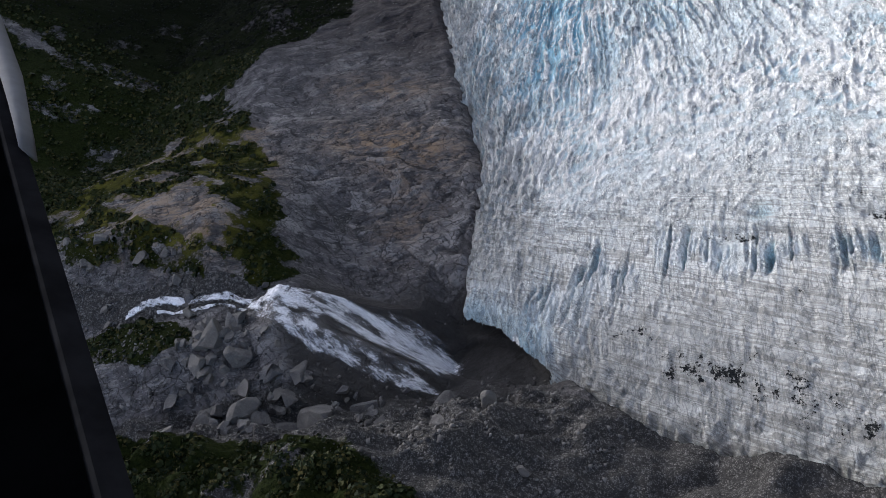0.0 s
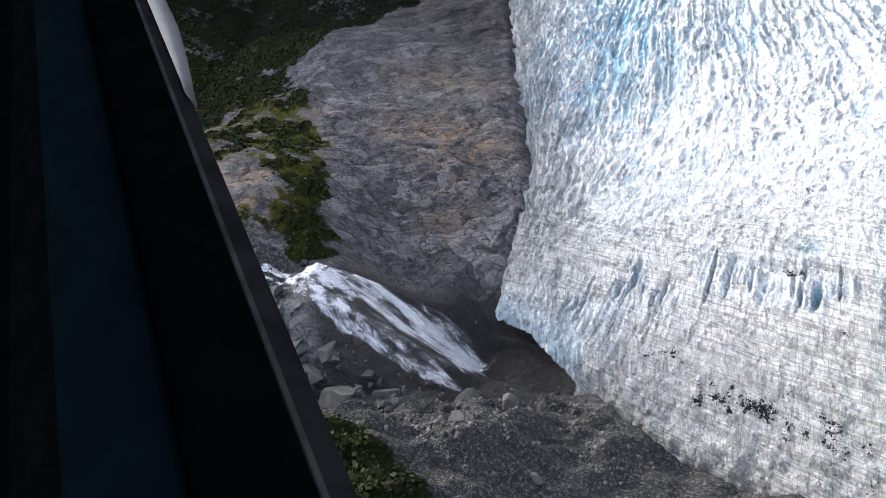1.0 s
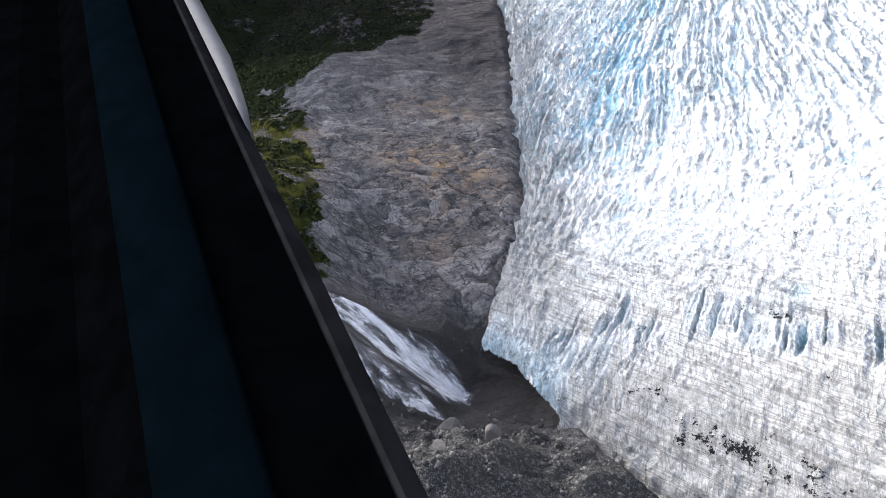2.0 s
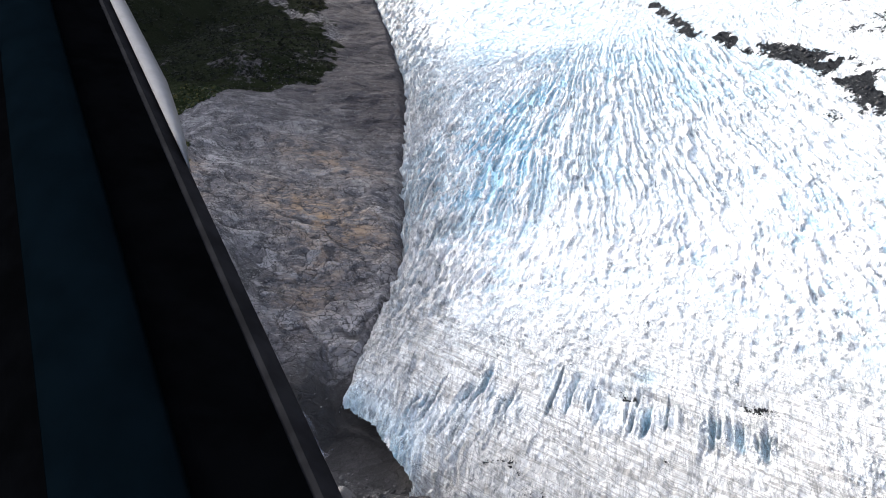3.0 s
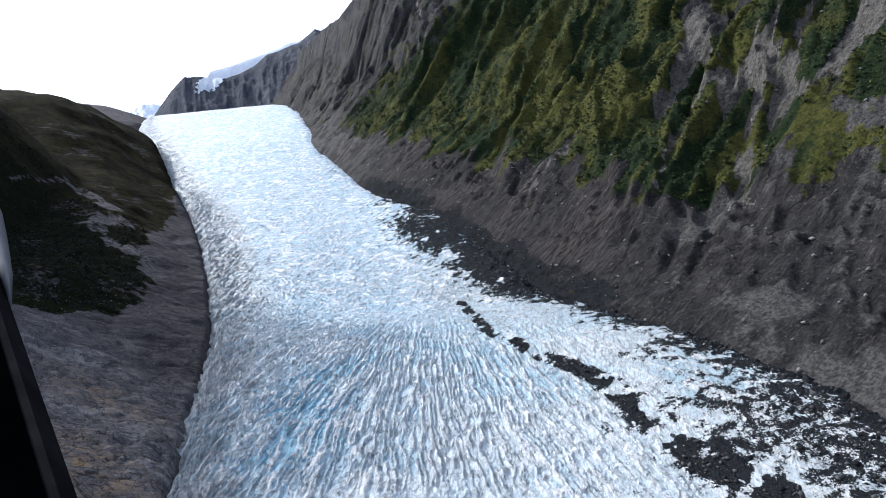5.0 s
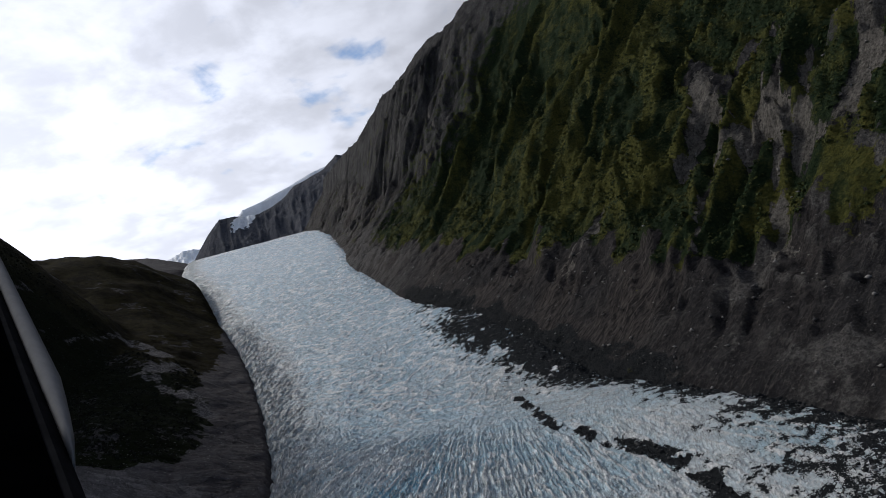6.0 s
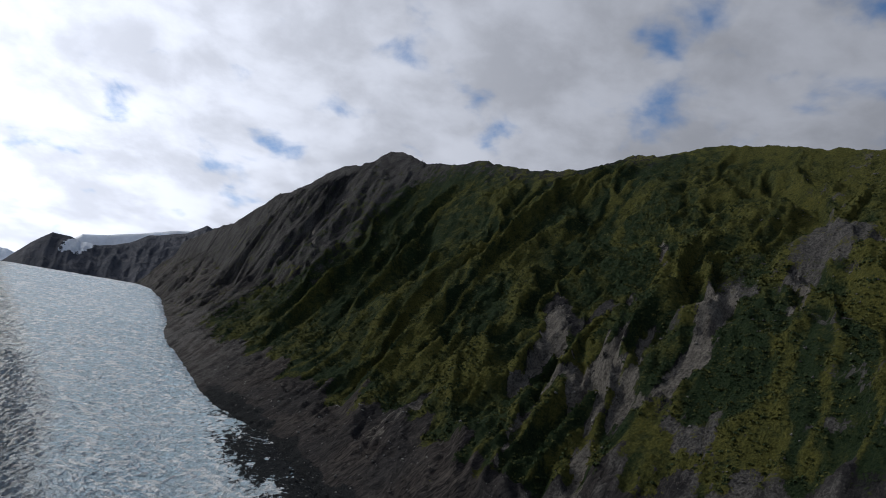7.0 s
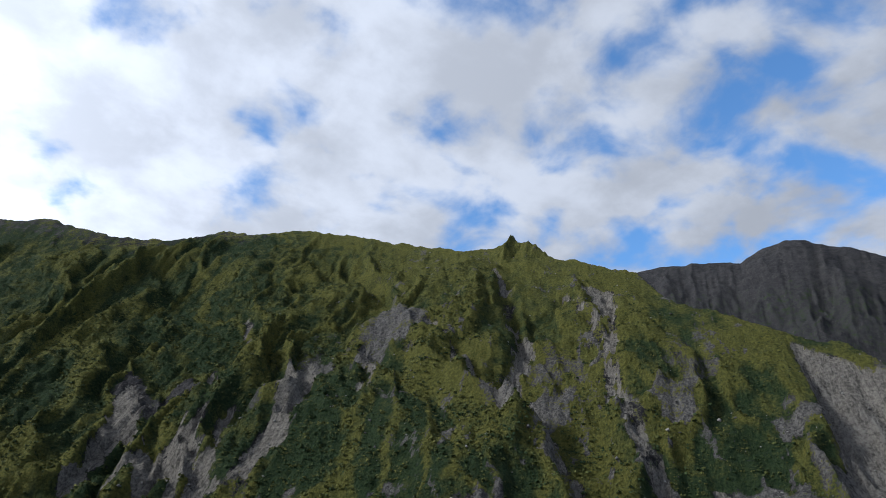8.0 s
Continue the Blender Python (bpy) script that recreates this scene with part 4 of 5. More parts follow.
def ridge(name, far, profile, rise, seed, material, label, crag=1.0, **layers):
    """A distant mountain, far metres off, with its crest as bearings to the right of +y and elevations seen from z = 160."""
    bearing, tilt = np.asarray(profile, float).T
    u, d = np.meshgrid(np.linspace(0, 1, 420), np.linspace(-1, 1, 170))
    az = radians(1) * (bearing[0] + u * (bearing[-1] - bearing[0]))
    run, length = d * 620, radians(bearing[-1] - bearing[0]) * far
    tall = 160 + far * np.tan(radians(1) * np.interp(u, (bearing - bearing[0]) / (bearing[-1] - bearing[0]), tilt))
    kernel = np.exp(-(np.arange(-90, 91) / 36.0) ** 2)
    broad = np.convolve(np.pad(tall[0], 90, mode="edge"), kernel / kernel.sum(), mode="valid")[None] + 0 * u
    tall = tall + (broad - tall) * ease(np.abs(run), 30, 260)
    tall = tall + (ridged(u * length / 60, 0 * u + 0.3, seed, 4, 0.6) - 0.6) * 20 * crag
    z = tall - np.abs(run) * rise + (ridged(u * length / 110, run / 200, seed + 3, 4) - 0.6) * 70 * min(1, 0.25 + crag) * ease(np.abs(run), 0, 120) + (ridged(u * length / 26, run / 34, seed + 5, 3) - 0.6) * 16 * ease(np.abs(run), 0, 40)
    full = {k: v(np.degrees(az), run) for k, v in layers.items()}
    return tagged(sheet(name, (far - run) * np.sin(az), (far - run) * np.cos(az), z, material, **full), label, "mountain", kind="structure")


SNOW = plain_material("old_snow", (0.74, 0.77, 0.82), 0.6, 0.3, 0.02, 0.12, 3.0)
def far_rock():
    k = Mat("far_rock", 0.95, 0.05)
    mid, fine = k.noise(0.012, 6, 0.6), k.noise(0.09, 8, 0.68)
    rills = k.noise(0.05, 7, 0.65, 0.8, (1.0, 1.0, 5.0))
    # paler and bluer than the near rock: distance haze put into the base colour
    rock = k.mix(k.span(mid, 0.3, 0.7), (0.045, 0.049, 0.062), (0.088, 0.090, 0.104))
    rock = k.mix(k.span(rills, 0.52, 0.66, 0.0, 0.6), rock, (0.135, 0.132, 0.135))
    rock = k.mix(k.span(fine, 0.46, 0.34, 0.0, 0.7), rock, (0.030, 0.034, 0.042))
    rock = k.mix(k.span(k.calc("ADD", k.attr("snow"), k.calc("MULTIPLY", k.calc("SUBTRACT", fine, 0.5), 2.2)), 0.55, 0.7), rock, (0.72, 0.75, 0.80))
    return k.colour(rock).bump(k.calc("ADD", fine, k.calc("ADD", mid, rills)), 8.0, 1.0).m


FAR_ROCK = far_rock()
# scrub darkens the flank and scree pales the crest, painting a sunlit top
ridge("far_mountain", 1500, [(40, 21), (46, 22.2), (50, 22.7), (53.6, 22.7), (56.3, 22.3), (58.2, 23.2), (60, 23.5), (62.4, 23.0), (64.3, 22.2), (66.5, 21), (75, 19.5), (84, 18)], 0.9, 201, SLOPE,
      "dark rocky mountain behind the scrub shoulder", crag=0.8, veg=lambda b, run: 0.3 * ease(np.abs(run), 60, 200), scree=lambda b, run: 0.2 * ease(-np.abs(run), -90, -20))
ridge("far_mountain", 1950, [(-38.6, 4.8), (-37.4, 6.4), (-36.3, 7.8), (-35.1, 9.0), (-33.9, 9.1), (-33.0, 8.9), (-32, 8.9), (-31, 9.2), (-29.9, 9.7), (-28.7, 10.6), (-26, 11.5), (-24.7, 12.5), (-23.9, 12.3), (-22.5, 13.0), (-20, 13.5), (-8, 14)], 0.8, 211, FAR_ROCK,
      "grey rock ridge above the head of the icefall", crag=0.3,
      snow=lambda b, run: 1.3 * ease(-np.abs(b + 32.9 + run / 70), -1.3, -0.3) * ease(-run, -95, -20) * ease(run, -30, 5))
ridge("snow_ridge", 2150, [(-34, 8.7), (-33.2, 9.5), (-31.6, 9.9), (-29.5, 10.6), (-26.8, 11.6), (-25.4, 11.9), (-20, 12.2)], 1.7, 231, SNOW, "old snow slope behind the rock ridge", crag=0.15)
ridge("far_peak", 3900, [(-52, 5), (-44, 5.6), (-41, 6.3), (-39.5, 6.5), (-38.3, 7.0), (-37.5, 7.0), (-36, 6.8), (-30, 5)], 0.8, 221, SNOW,
      "distant snow-covered peaks", crag=0.6)


# ---- things ----
def part(name, bm, material, parent=None, label="", smooth=True):
    me = bpy.data.meshes.new(name)
    bm.to_mesh(me)
    bm.free()
    me.materials.append(material)
    if smooth:
        me.polygons.foreach_set("use_smooth", np.ones(len(me.polygons), bool))
    ob = new(name, me)
    ob.parent = parent
    if label:
        ob["label"] = label
    return ob


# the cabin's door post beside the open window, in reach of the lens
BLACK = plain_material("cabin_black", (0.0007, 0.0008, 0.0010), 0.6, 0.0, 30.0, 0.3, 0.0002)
# colour of a raised strip added to paint a bluish reflection on the post
SHEEN = plain_material("cabin_sheen", (0.0021, 0.0043, 0.0057), 0.6, 0.0, 30.0, 0.2, 0.0002)
SEAL = plain_material("cabin_rubber", (0.010, 0.010, 0.011), 0.7, 0.0, 40.0, 0.3, 0.0003)
PALE = plain_material("cabin_pale_trim", (0.15, 0.15, 0.155), 0.9, 0.0, 40.0, 0.08, 0.0005)
POST_AT = Vector((-0.489, 0.337, 160 + -0.085))
POST_ALONG = Vector((0.755, -0.563, -0.335)).normalized()
POST_OUT = (POST_AT - Vector((0, 0, 160))).normalized()
POST_LEFT = POST_ALONG.cross(POST_OUT).normalized()
if POST_LEFT.dot(Vector((-0.6, -0.8, 0.3))) < 0:
    POST_LEFT = -POST_LEFT
POST_DEEP = POST_LEFT.cross(POST_ALONG).normalized()
if POST_DEEP.dot(POST_OUT) < 0:
    POST_DEEP = -POST_DEEP


def extrude(outline, a, b):
    """A bar along the post from a to b with an outline in (left, deep)."""
    bm = bmesh.new()
    ends = []
    for at in (a, b):
        ends.append([bm.verts.new(POST_AT + POST_ALONG * at + POST_LEFT * l + POST_DEEP * d) for l, d in outline])
    n = len(outline)
    for i in range(n):
        bm.faces.new((ends[0][i], ends[0][(i + 1) % n], ends[1][(i + 1) % n], ends[1][i]))
    bm.faces.new(ends[0])
    bm.faces.new(ends[1][::-1])
    bmesh.ops.recalc_face_normals(bm, faces=bm.faces)
    return bm


post = new("helicopter_door_post")
tagged(post, "black helicopter door post with rubber seal and pale trim", "door post")
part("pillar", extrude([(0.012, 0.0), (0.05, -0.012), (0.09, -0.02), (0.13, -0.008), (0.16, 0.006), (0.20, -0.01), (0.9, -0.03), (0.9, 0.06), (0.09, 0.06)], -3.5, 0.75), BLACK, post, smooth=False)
part("sheen_strip", extrude([(0.085 + 0.028 * math.cos(a), -0.016 - 0.012 * math.sin(a)) for a in np.linspace(0, math.pi, 9)], -3.5, 0.75), SHEEN, post, "soft blue-black raised strip standing for a reflection")
part("seal", extrude([(0.0, 0.01), (0.008, 0.0), (0.016, 0.002), (0.04, 0.03), (0.014, 0.022)], -3.5, 0.75), SEAL, post, "dull rubber window seal", smooth=False)



def pale_trim():
    """A slim pale blade that tapers to a rounded tip along the post's free edge."""
    bm = bmesh.new()
    loops = []
    for at in np.linspace(-0.87, 0.03, 24):
        w = 0.016 * min(1.0, ((0.034 - at) / 0.16) ** 0.6)
        ring = [(-w, 0.012), (-w * 0.7, 0.004), (-w * 0.2, 0.0), (0.0, 0.004), (0.0, 0.016), (-w * 0.6, 0.018)]
        loops.append([bm.verts.new(POST_AT + POST_ALONG * at + POST_LEFT * l + POST_DEEP * d) for l, d in ring])
    for p, q in zip(loops, loops[1:]):
        for i in range(6):
            bm.faces.new((p[i], p[(i + 1) % 6], q[(i + 1) % 6], q[i]))
    bm.faces.new(loops[0])
    bm.faces.new(loops[-1][::-1])
    bmesh.ops.recalc_face_normals(bm, faces=bm.faces)
    return bm


part("trim", pale_trim(), PALE, post, "pale grey edge trim")


# ---- heights for what stands on the land ----
def ground_z(x, y):
    gx, gy, z, _ = GROUND_GRID
    i, j = np.clip(np.searchsorted(gx, x) - 1, 0, len(gx) - 2), np.clip(np.searchsorted(gy, y) - 1, 0, len(gy) - 2)
    u, v = (x - gx[i]) / (gx[i + 1] - gx[i]), (y - gy[j]) / (gy[j + 1] - gy[j])
    return (z[j, i] * (1 - u) + z[j, i + 1] * u) * (1 - v) + (z[j + 1, i] * (1 - u) + z[j + 1, i + 1] * u) * v


# ---- the waterfall ----
WATER = Mat("white_water", 0.5, 0.3)
rush, thread = WATER.flow(0.45, 0.32, 9, 0.74, 0.35), WATER.flow(2.2, 1.5, 7, 0.78, 0.3)
body = WATER.calc("ADD", WATER.calc("MULTIPLY", rush, 0.45), WATER.calc("MULTIPLY", thread, 0.55))
WATER.colour(WATER.mix(WATER.span(body, 0.36, 0.62), (0.40, 0.41, 0.46), (0.82, 0.83, 0.87)))
WATER.put(WATER.b.inputs["Alpha"], WATER.span(WATER.calc("ADD", WATER.attr("veil"), WATER.calc("MULTIPLY", WATER.calc("SUBTRACT", body, 0.5), 2.8)), 0.05, 0.95))
WATER.bump(body, 0.35)


def torrent(name, left, right, seed, thick=1.0, fill=0.6, parent=None, label="", fade=0.25):
    """White water between two lines of (t, l) on the ramp; density thins it to threads."""
    left, right = np.asarray(left, float), np.asarray(right, float)
    u, v = np.meshgrid(np.linspace(0, 1, 170), np.linspace(0, 1, 70))
    kl, kr = np.linspace(0, 1, len(left)), np.linspace(0, 1, len(right))
    t = np.interp(u, kl, left[:, 0]) * (1 - v) + np.interp(u, kr, right[:, 0]) * v
    l = np.interp(u, kl, left[:, 1]) * (1 - v) + np.interp(u, kr, right[:, 1]) * v
    wide = np.hypot(np.interp(u, kl, left[:, 0]) - np.interp(u, kr, right[:, 0]), np.interp(u, kl, left[:, 1]) - np.interp(u, kr, right[:, 1]))
    t, l = t + 0.8 * (fbm(u * 14, v * wide / 3, seed + 1, 2) - 0.5), l + 0.8 * (fbm(u * 14, v * wide / 3, seed + 2, 2) - 0.5)
    x, y = -196 + t * 0.86 - l * 0.5, 105 + t * 0.5 + l * 0.86
    ridge_up = np.sin(np.pi * np.clip(v, 0, 1)) ** 0.6
    z = ground_z(x, y) + 0.3 + thick * ridge_up * (0.3 + 1.2 * fbm(u * 22, v * wide / 1.4, seed + 3, 3))
    edge = np.minimum(v, 1 - v)
    density = fill + 1.7 * (fbm(u * 11, v * wide / 4.5, seed + 4, 4, 0.55) - 0.5) - 0.75 * ease(-edge, -fade, 0) - 0.8 * ease(u + 0.1 * (fbm(v * wide / 2, u * 3, seed + 6, 2) - 0.5), 0.84, 1.0)
    ob = sheet(name, x, y, z, WATER.m, veil=density, fu=(v - 0.5) * np.maximum(wide, 3) + seed, fv=u * 55)
    ob.parent = parent
    if label:
        ob["label"] = label
    return ob


fall = new("waterfall")
tagged(fall, "white waterfall sliding down dark wet rock into the glacier", "waterfall")
torrent("main_fall", [(-12, -4), (-3, -8), (5, -11), (14, -14), (25, -19), (36, -22)], [(-12, 2), (-1, 6), (6, 8), (15, 9), (26, 9), (36, 6)], 301, 1.3, 0.66, fall, fade=0.3)
torrent("side_fall", [(-9, -8), (-1, -17), (8, -25), (18, -29), (31, -29)], [(-7, -3), (2, -7), (10, -10), (20, -14), (34, -18)], 311, 0.9, 0.42, fall, "thin broken strands over dark rock", fade=0.2)
stream = new("mountain_stream")
tagged(stream, "narrow white stream running between boulders to the waterfall", "stream")
torrent("rapid", [(-58, 7.8), (-50, 9.6), (-43, 10.2), (-32, 6), (-20, 6), (-8, -3)], [(-58, 10), (-50, 12.4), (-43, 13.8), (-32, 9), (-20, 10), (-8, 3)], 341, 0.6, 0.72, stream)
torrent("rapid", [(-46, 7.4), (-34, 3), (-22, 3), (-8, -6)], [(-46, 8.8), (-34, 5), (-22, 5), (-8, -3)], 351, 0.4, 0.6, stream)


# ---- loose rock ----
STONE = Mat("boulder_stone", 0.85, 0.25)
tone = STONE.n.new("ShaderNodeObjectInfo").outputs["Random"]
g1, g2 = STONE.noise(0.5, 6, 0.65), STONE.noise(3.0, 6, 0.68)
body = STONE.mix(STONE.span(g1, 0.3, 0.7), (0.062, 0.060, 0.064), (0.125, 0.121, 0.122))
body = STONE.mix(STONE.span(g2, 0.5, 0.72), body, (0.21, 0.205, 0.20))
STONE.colour(STONE.mix(STONE.calc("MULTIPLY", tone, 0.45), body, (0.17, 0.155, 0.135)))
STONE.bump(STONE.calc("ADD", g1, g2), 0.35)


def boulder_mesh(seed):
    """A split, angular block about one metre across, flat-bottomed."""
    rng = random.Random(seed)
    bm = bmesh.new()
    bmesh.ops.create_icosphere(bm, subdivisions=3, radius=0.6)
    for _ in range(11):
        way = Vector((rng.gauss(0, 1), rng.gauss(0, 1), rng.gauss(0, 0.9))).normalized()
        lim = rng.uniform(0.17, 0.40)
        for v in bm.verts:
            over = v.co.dot(way) - lim
            if over > 0:
                v.co -= way * over
    sx, sy, sz = rng.uniform(0.8, 1.25), rng.uniform(0.7, 1.05), rng.uniform(0.55, 0.95)
    for v in bm.verts:
        v.co += Vector(noise.noise_vector(v.co * 2.3 + Vector((seed, 0, 0)))) * 0.025
        v.co = Vector((v.co.x * sx, v.co.y * sy, max(v.co.z, -0.3) * sz))
    me = bpy.data.meshes.new("boulder")
    bm.to_mesh(me)
    bm.free()
    me.materials.append(STONE.m)
    return me


BLOCKS = [boulder_mesh(500 + i) for i in range(9)]
rng = random.Random(77)


def boulder(x, y, size, which, label="", group="boulders below the waterfall"):
    ob = new("boulder", BLOCKS[which % len(BLOCKS)])
    z = float(ground_z(np.array([x]), np.array([y]))[0])
    ob.matrix_world = Matrix.LocRotScale((x, y, z + size * 0.12), Euler((rng.uniform(-0.3, 0.3), rng.uniform(-0.3, 0.3), rng.uniform(0, 6.28))), (size, size, size))
    return tagged(ob, label or "grey angular boulder lying on loose debris", "boulder", group)


for x, y, size, which in ((-147, 88, 11, 0), (-143, 89, 10, 1), (-133, 93, 8, 2), (-119, 84, 6, 3), (-127, 73, 6, 5), (-196, 78, 11, 4), (-186, 77, 12, 7), (-205, 80, 13, 8), (-192, 70, 9, 2), (-214, 88, 9, 6), (-179, 72, 8, 1), (-203, 90, 10, 5), (-225, 90, 6, 3), (-236, 101, 7.5, 4), (-252, 104, 7, 5), (-268, 106, 7.5, 6),
                          (-258, 84, 5.5, 7), (-244, 109, 6, 8), (-230, 96, 5, 1)):
    boulder(x, y, size, which, "large pale grey boulder standing out of the debris")
for i in range(150):
    x, y = rng.uniform(-290, -95), rng.uniform(58, 112)
    if ICE_RIM and inside(np.array([x]), np.array([y]), ICE_RIM)[0] > -4 or (-26 < ramp_l(x, y) < 12 and -3 < ramp_t(x, y) < 45):
        continue
    boulder(x, y, 1.2 + 4.6 * rng.random() ** 3, rng.randrange(9))
for i in range(120):
    t, l = rng.uniform(-40, 22), rng.uniform(-52, -9)
    if l > np.interp(t, (-12, 0, 8, 22), (-8, -20, -30, -33)):
        continue
    boulder(-196 + t * 0.86 - l * 0.5, 105 + t * 0.5 + l * 0.86, 2.6 + 9.5 * rng.random() ** 2.2, rng.randrange(9), "grey block fallen beside the waterfall", "blocks beside the waterfall")
for i in range(26):
    t, l = rng.uniform(-70, -4), rng.uniform(-9, 9)
    l += np.interp(t, (-70, -43, -20, -4), (14, 12, 8, 0))
    boulder(-196 + t * 0.86 - l * 0.5, 105 + t * 0.5 + l * 0.86, 1.2 + 3 * rng.random() ** 2, rng.randrange(9), "grey boulder beside the stream", "boulders along the stream")


def stones(name, x, y, z, sizes, label, seed):
    """Many small angular stones in one mesh."""
    r = np.random.RandomState(seed)
    n = len(x)
    shape = np.array([(1, 0, 0), (-1, 0, 0), (0, 1, 0), (0, -1, 0), (0, 0, 1), (0, 0, -1)], float) * 0.5
    v = shape[None] * (0.6 + 0.8 * r.rand(n, 6, 1)) + (r.rand(n, 6, 3) - 0.5) * 0.35
    a = r.rand(n) * 6.28
    c, s = np.cos(a)[:, None], np.sin(a)[:, None]
    v = np.stack([v[..., 0] * c - v[..., 1] * s, v[..., 0] * s + v[..., 1] * c, v[..., 2] * 0.75], -1) * sizes[:, None, None]
    v += np.stack([x, y, z], -1)[:, None]
    tri = np.array([(0, 2, 4), (2, 1, 4), (1, 3, 4), (3, 0, 4), (2, 0, 5), (1, 2, 5), (3, 1, 5), (0, 3, 5)])
    f = (np.arange(n)[:, None, None] * 6 + tri[None]).reshape(-1, 3)
    return tagged(from_arrays(name, v.reshape(-1, 3), f, PEBBLE), label, "stones", kind="stuff")


def from_arrays(name, co, faces, material):
    me = bpy.data.meshes.new(name)
    k = faces.shape[1]
    me.vertices.add(len(co))
    me.vertices.foreach_set("co", co.astype(np.float32).ravel())
    me.loops.add(faces.size)
    me.loops.foreach_set("vertex_index", faces.astype(np.int32).ravel())
    me.polygons.add(len(faces))
    me.polygons.foreach_set("loop_start", np.arange(0, faces.size, k, dtype=np.int32))
    me.update(calc_edges=True)
    me.materials.append(material)
    return new(name, me)


def island(k):
    return k.n.new("ShaderNodeNewGeometry").outputs["Random Per Island"]


PEBB = Mat("loose_stone", 0.9, 0.2)
PEBB.colour(PEBB.mix(PEBB.span(island(PEBB), 0.0, 1.0), (0.045, 0.043, 0.044), (0.17, 0.163, 0.157)))
PEBBLE = PEBB.m
r = np.random.RandomState(5)
x, y = r.uniform(-300, -85, 8000), r.uniform(50, 116, 8000)
ok = (inside(x, y, ICE_RIM) < -1) & ~((np.abs(ramp_l(x, y) + 7) < 16) & (ramp_t(x, y) > -4) & (ramp_t(x, y) < 40))
x, y = x[ok], y[ok]
size = 0.3 + 1.5 * r.rand(len(x)) ** 5
stones("debris_stones", x, y, ground_z(x, y) + size * 0.1, size, "small grey stones strewn over the debris fan", 6)
x, y = r.uniform(-330, -170, 5000), r.uniform(130, 420, 5000)
ok = (inside(x, y, ICE_RIM) < -1)
x, y = x[ok], y[ok]
size = 0.3 + 0.9 * r.rand(len(x)) ** 3
stones("bank_stones", x, y, ground_z(x, y) + size * 0.1, size, "loose stones on bare glacier-worn rock", 7)
gX, gY, gZ, gM, gR = ICE_GRID
pick = np.flatnonzero(((gM > 0.55) & (gR > 2) & (gY < 620)).ravel())
pick = pick[r.randint(0, len(pick), 5000)]
size = 0.5 + 2.0 * r.rand(len(pick)) ** 4
DARK = Mat("moraine_stone", 0.95, 0.05)
DARK.colour(DARK.mix(DARK.span(island(DARK), 0.0, 1.0), (0.010, 0.011, 0.013), (0.085, 0.083, 0.082)))
PEBBLE = DARK.m
stones("moraine_stones", gX.ravel()[pick], gY.ravel()[pick], gZ.ravel()[pick] + 0.1, size, "dark wet stones riding on the dirty ice", 9)
PEBBLE = PEBB.m
WXg, WYg, WZg, WVg, WBg, WSs = WALL_GRID
tops = fbm(WXg / 14, WZg / 14, 407, 3) * ease(WSs, -300, 0)
bare = np.flatnonzero((((WVg < 0.3) | (tops > 0.62)) & (np.arange(WXg.shape[0])[:, None] > 12)).ravel())
pick = bare[r.randint(0, len(bare), 11000)]
size = 0.7 + 2.6 * r.rand(len(pick)) ** 4
stones("scree_stones", WXg.ravel()[pick] + r.uniform(-1, 1, len(pick)), WYg.ravel()[pick] + r.uniform(-1, 1, len(pick)), WZg.ravel()[pick] + 0.2, size, "pale blocks scattered over bare scree", 8)


# ---- scrub ----
def leaf_material(name, dark, mid_c, light):
    k = Mat(name, 0.8, 0.15)
    v = island(k)
    k.colour(k.mix(k.span(v, 0.55, 1.0), k.mix(k.span(v, 0.0, 0.6), dark, mid_c), light))
    return k.m


def scrub(name, x, y, z, sizes, leaves, material, label, seed):
    """Bushes made of tilted leaf clumps, all in one mesh."""
    r = np.random.RandomState(seed)
    n = len(x)
    a, e = r.rand(n, leaves) * 6.28, np.arcsin(r.rand(n, leaves) * 0.95)
    rad = sizes[:, None] * (0.55 + 0.55 * r.rand(n, leaves))
    centre = np.stack([x[:, None] + rad * np.cos(a) * np.cos(e), y[:, None] + rad * np.sin(a) * np.cos(e), z[:, None] + rad * np.sin(e) * 0.85], -1)
    out = np.stack([np.cos(a) * np.cos(e), np.sin(a) * np.cos(e), np.sin(e)], -1) + r.normal(0, 0.35, (n, leaves, 3))
    out /= np.linalg.norm(out, axis=-1, keepdims=True)
    u = np.cross(out, r.normal(0, 1, (n, leaves, 3)))
    u /= np.linalg.norm(u, axis=-1, keepdims=True)
    w = np.cross(out, u)
    s = (sizes[:, None] * (0.32 + 0.3 * r.rand(n, leaves)))[..., None]
    quad = np.stack([centre - u * s - w * s * 0.6, centre + u * s * 0.8 - w * s, centre + u * s + w * s * 0.7, centre - u * s * 0.7 + w * s], 2)
    f = np.arange(n * leaves * 4).reshape(-1, 4)
    return tagged(from_arrays(name, quad.reshape(-1, 3), f, material), label, "scrub", kind="stuff")


LEAF_LOW = leaf_material("scrub_leaf", (0.006, 0.011, 0.004), (0.019, 0.027, 0.008), (0.055, 0.048, 0.013))
high = Mat("mountain_scrub_leaf", 0.85, 0.1)
leaf = high.mix(high.span(high.noise(0.08, 5, 0.6), 0.42, 0.66), (0.014, 0.027, 0.011), (0.082, 0.081, 0.022))
high.colour(high.mix(high.span(island(high), 0.3, 1.0, 0.0, 0.45), leaf, (0.056, 0.066, 0.020)))
LEAF_HIGH = high.m
gx, gy, gz, gveg = GROUND_GRID
x, y = r.uniform(-660, -110, 90000), r.uniform(-20, 620, 90000)
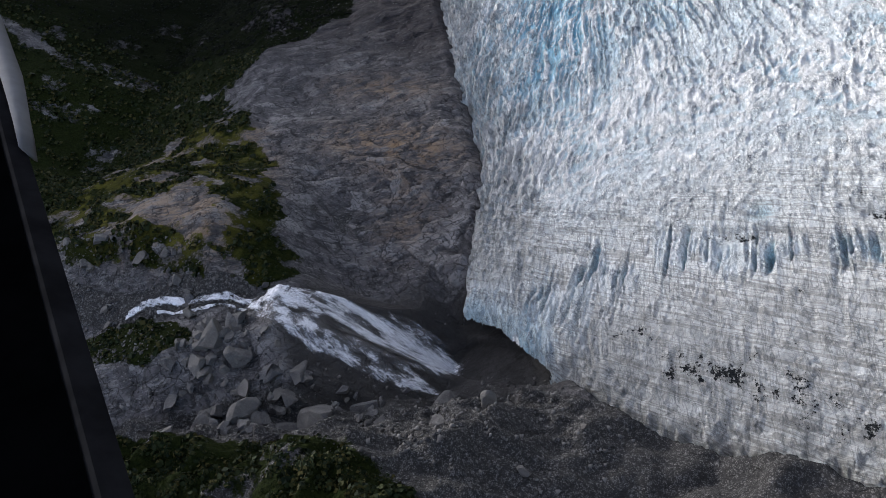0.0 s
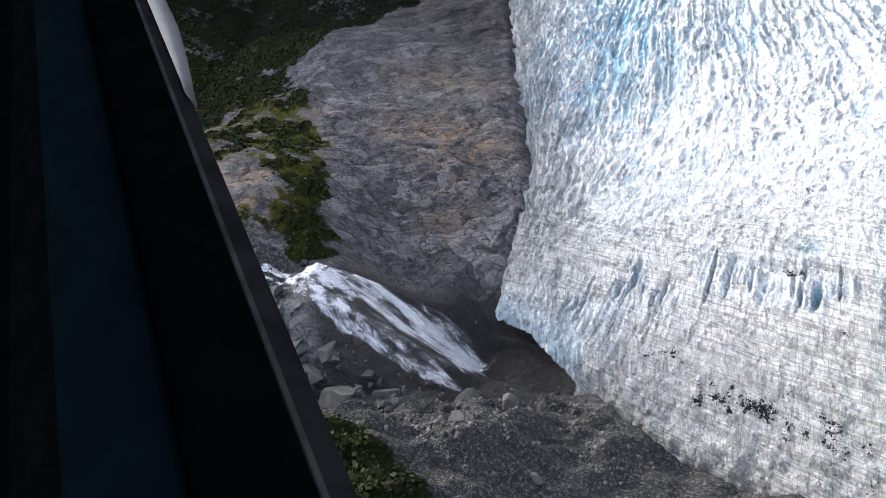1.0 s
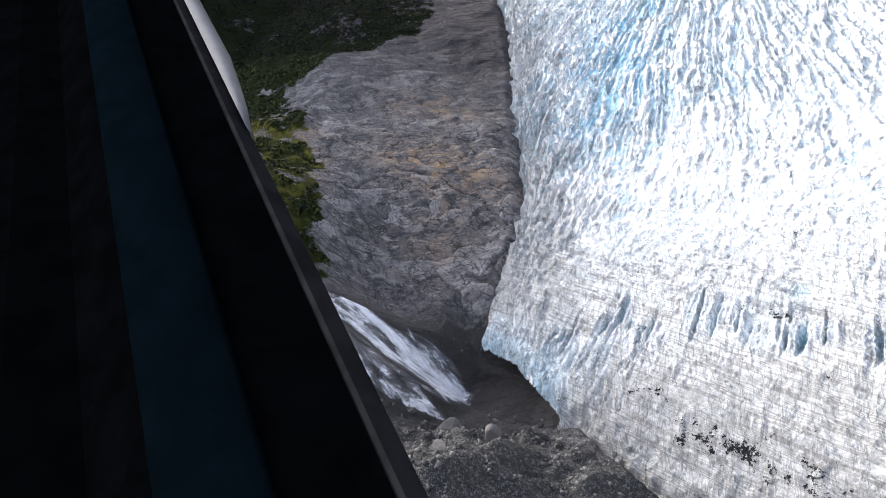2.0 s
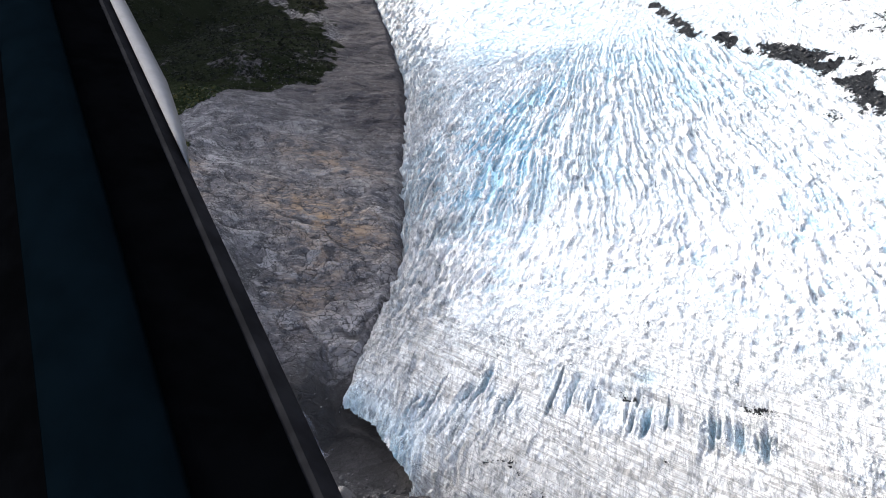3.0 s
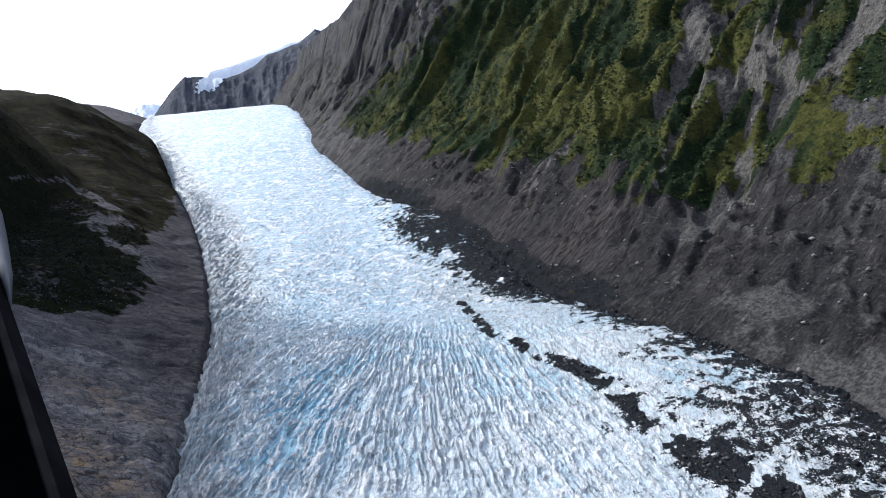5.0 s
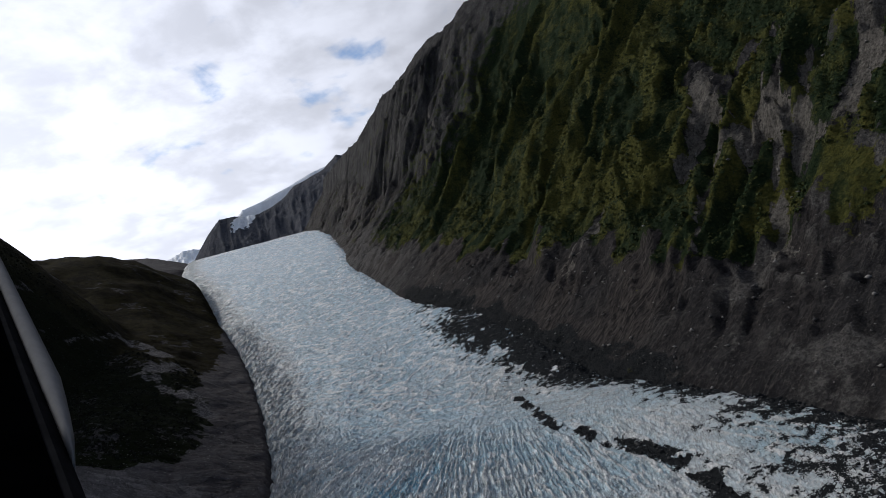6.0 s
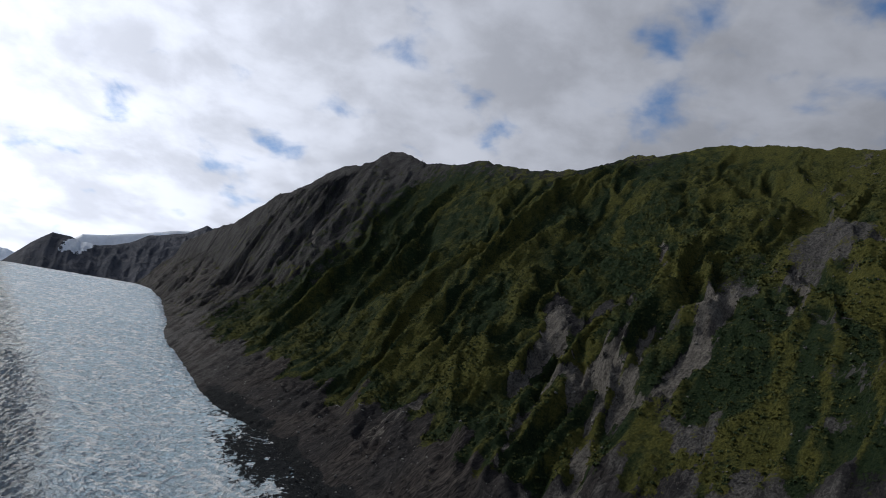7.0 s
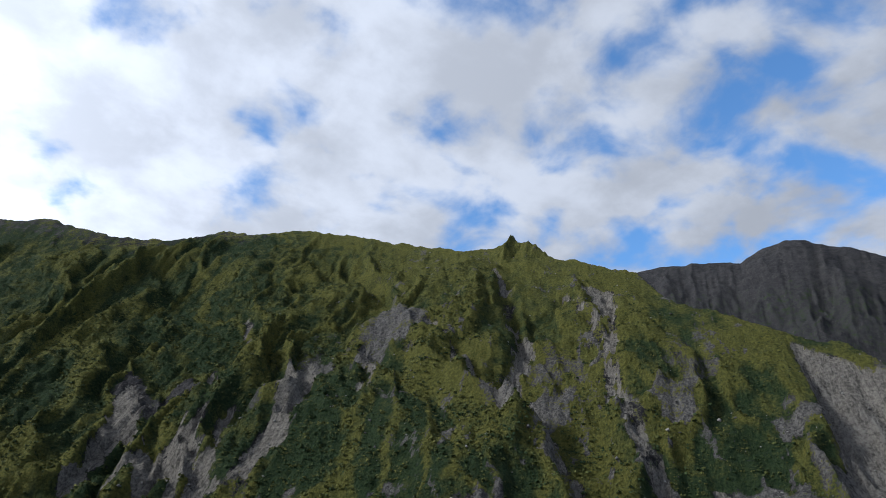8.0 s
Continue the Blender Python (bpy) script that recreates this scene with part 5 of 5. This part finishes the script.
i, j = np.clip(np.searchsorted(gx, x), 0, len(gx) - 1), np.clip(np.searchsorted(gy, y), 0, len(gy) - 1)
ok = (gveg[j, i] > 0.5) & (r.rand(90000) < np.interp(np.hypot(x, y), (150, 350, 700), (1.0, 0.8, 0.35))) & (fbm(x / 9, y / 9, 401, 2) > 0.36) & (y < 520) & ((fbm(x / 16, y / 11, 30, 4, 0.55) < 0.49) | (inside(x, y, OUTCROPS) < 0))
x, y = x[ok][:15000], y[ok][:15000]
size = (0.6 + 1.2 * r.rand(len(x))) * np.interp(np.hypot(x, y), (150, 600), (0.9, 1.1))
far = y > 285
# darker copy of the scrub leaf: the upper bank's shade is in its colour
LEAF_SHADE = leaf_material("scrub_leaf_shade_tone", (0.002, 0.003, 0.002), (0.005, 0.0065, 0.004), (0.011, 0.011, 0.006))
scrub("bank_scrub", x[~far], y[~far], ground_z(x[~far], y[~far]) - size[~far] * 0.15, size[~far], 12, LEAF_LOW, "dark green low scrub over the rocky bank", 402)
scrub("upper_scrub", x[far], y[far], ground_z(x[far], y[far]) - size[far] * 0.15, size[far] * 0.7, 12, LEAF_SHADE, "scrub on the upper bank, darkened in colour for its shade", 404)
x, y = r.uniform(-260, -95, 16000), r.uniform(0, 60, 16000)
i, j = np.clip(np.searchsorted(gx, x), 0, len(gx) - 1), np.clip(np.searchsorted(gy, y), 0, len(gy) - 1)
ok = (gveg[j, i] > 0.4) & (fbm(x / 6, y / 6, 411, 3) > 0.47)
x, y = x[ok][:5000], y[ok][:5000]
size = 0.35 + 0.8 * r.rand(len(x)) ** 2
scrub("near_scrub", x, y, ground_z(x, y) - size * 0.15, size, 12, LEAF_LOW, "dark olive scrub over the near rocks", 412)
tuft = fbm(WXg / 26, WZg / 26, 405, 3)
green = np.flatnonzero(((WVg > 0.5) & (tuft > 0.30) & (WBg > 3) & ~((WSs > 130) & (WSs < 215) & (WBg < 70))).ravel())
pick = green[r.randint(0, len(green), 70000)]
size = (0.6 + 1.3 * r.rand(len(pick)) ** 2) * np.interp(WBg.ravel()[pick], (0, 60, 200), (0.35, 0.6, 0.85))
scrub("mountain_scrub", WXg.ravel()[pick] + r.uniform(-1, 1, len(pick)), WYg.ravel()[pick] + r.uniform(-1, 1, len(pick)), WZg.ravel()[pick] - size * 0.3, size, 7, LEAF_HIGH,
      "dense olive and dark green alpine scrub on the mountain side", 403)
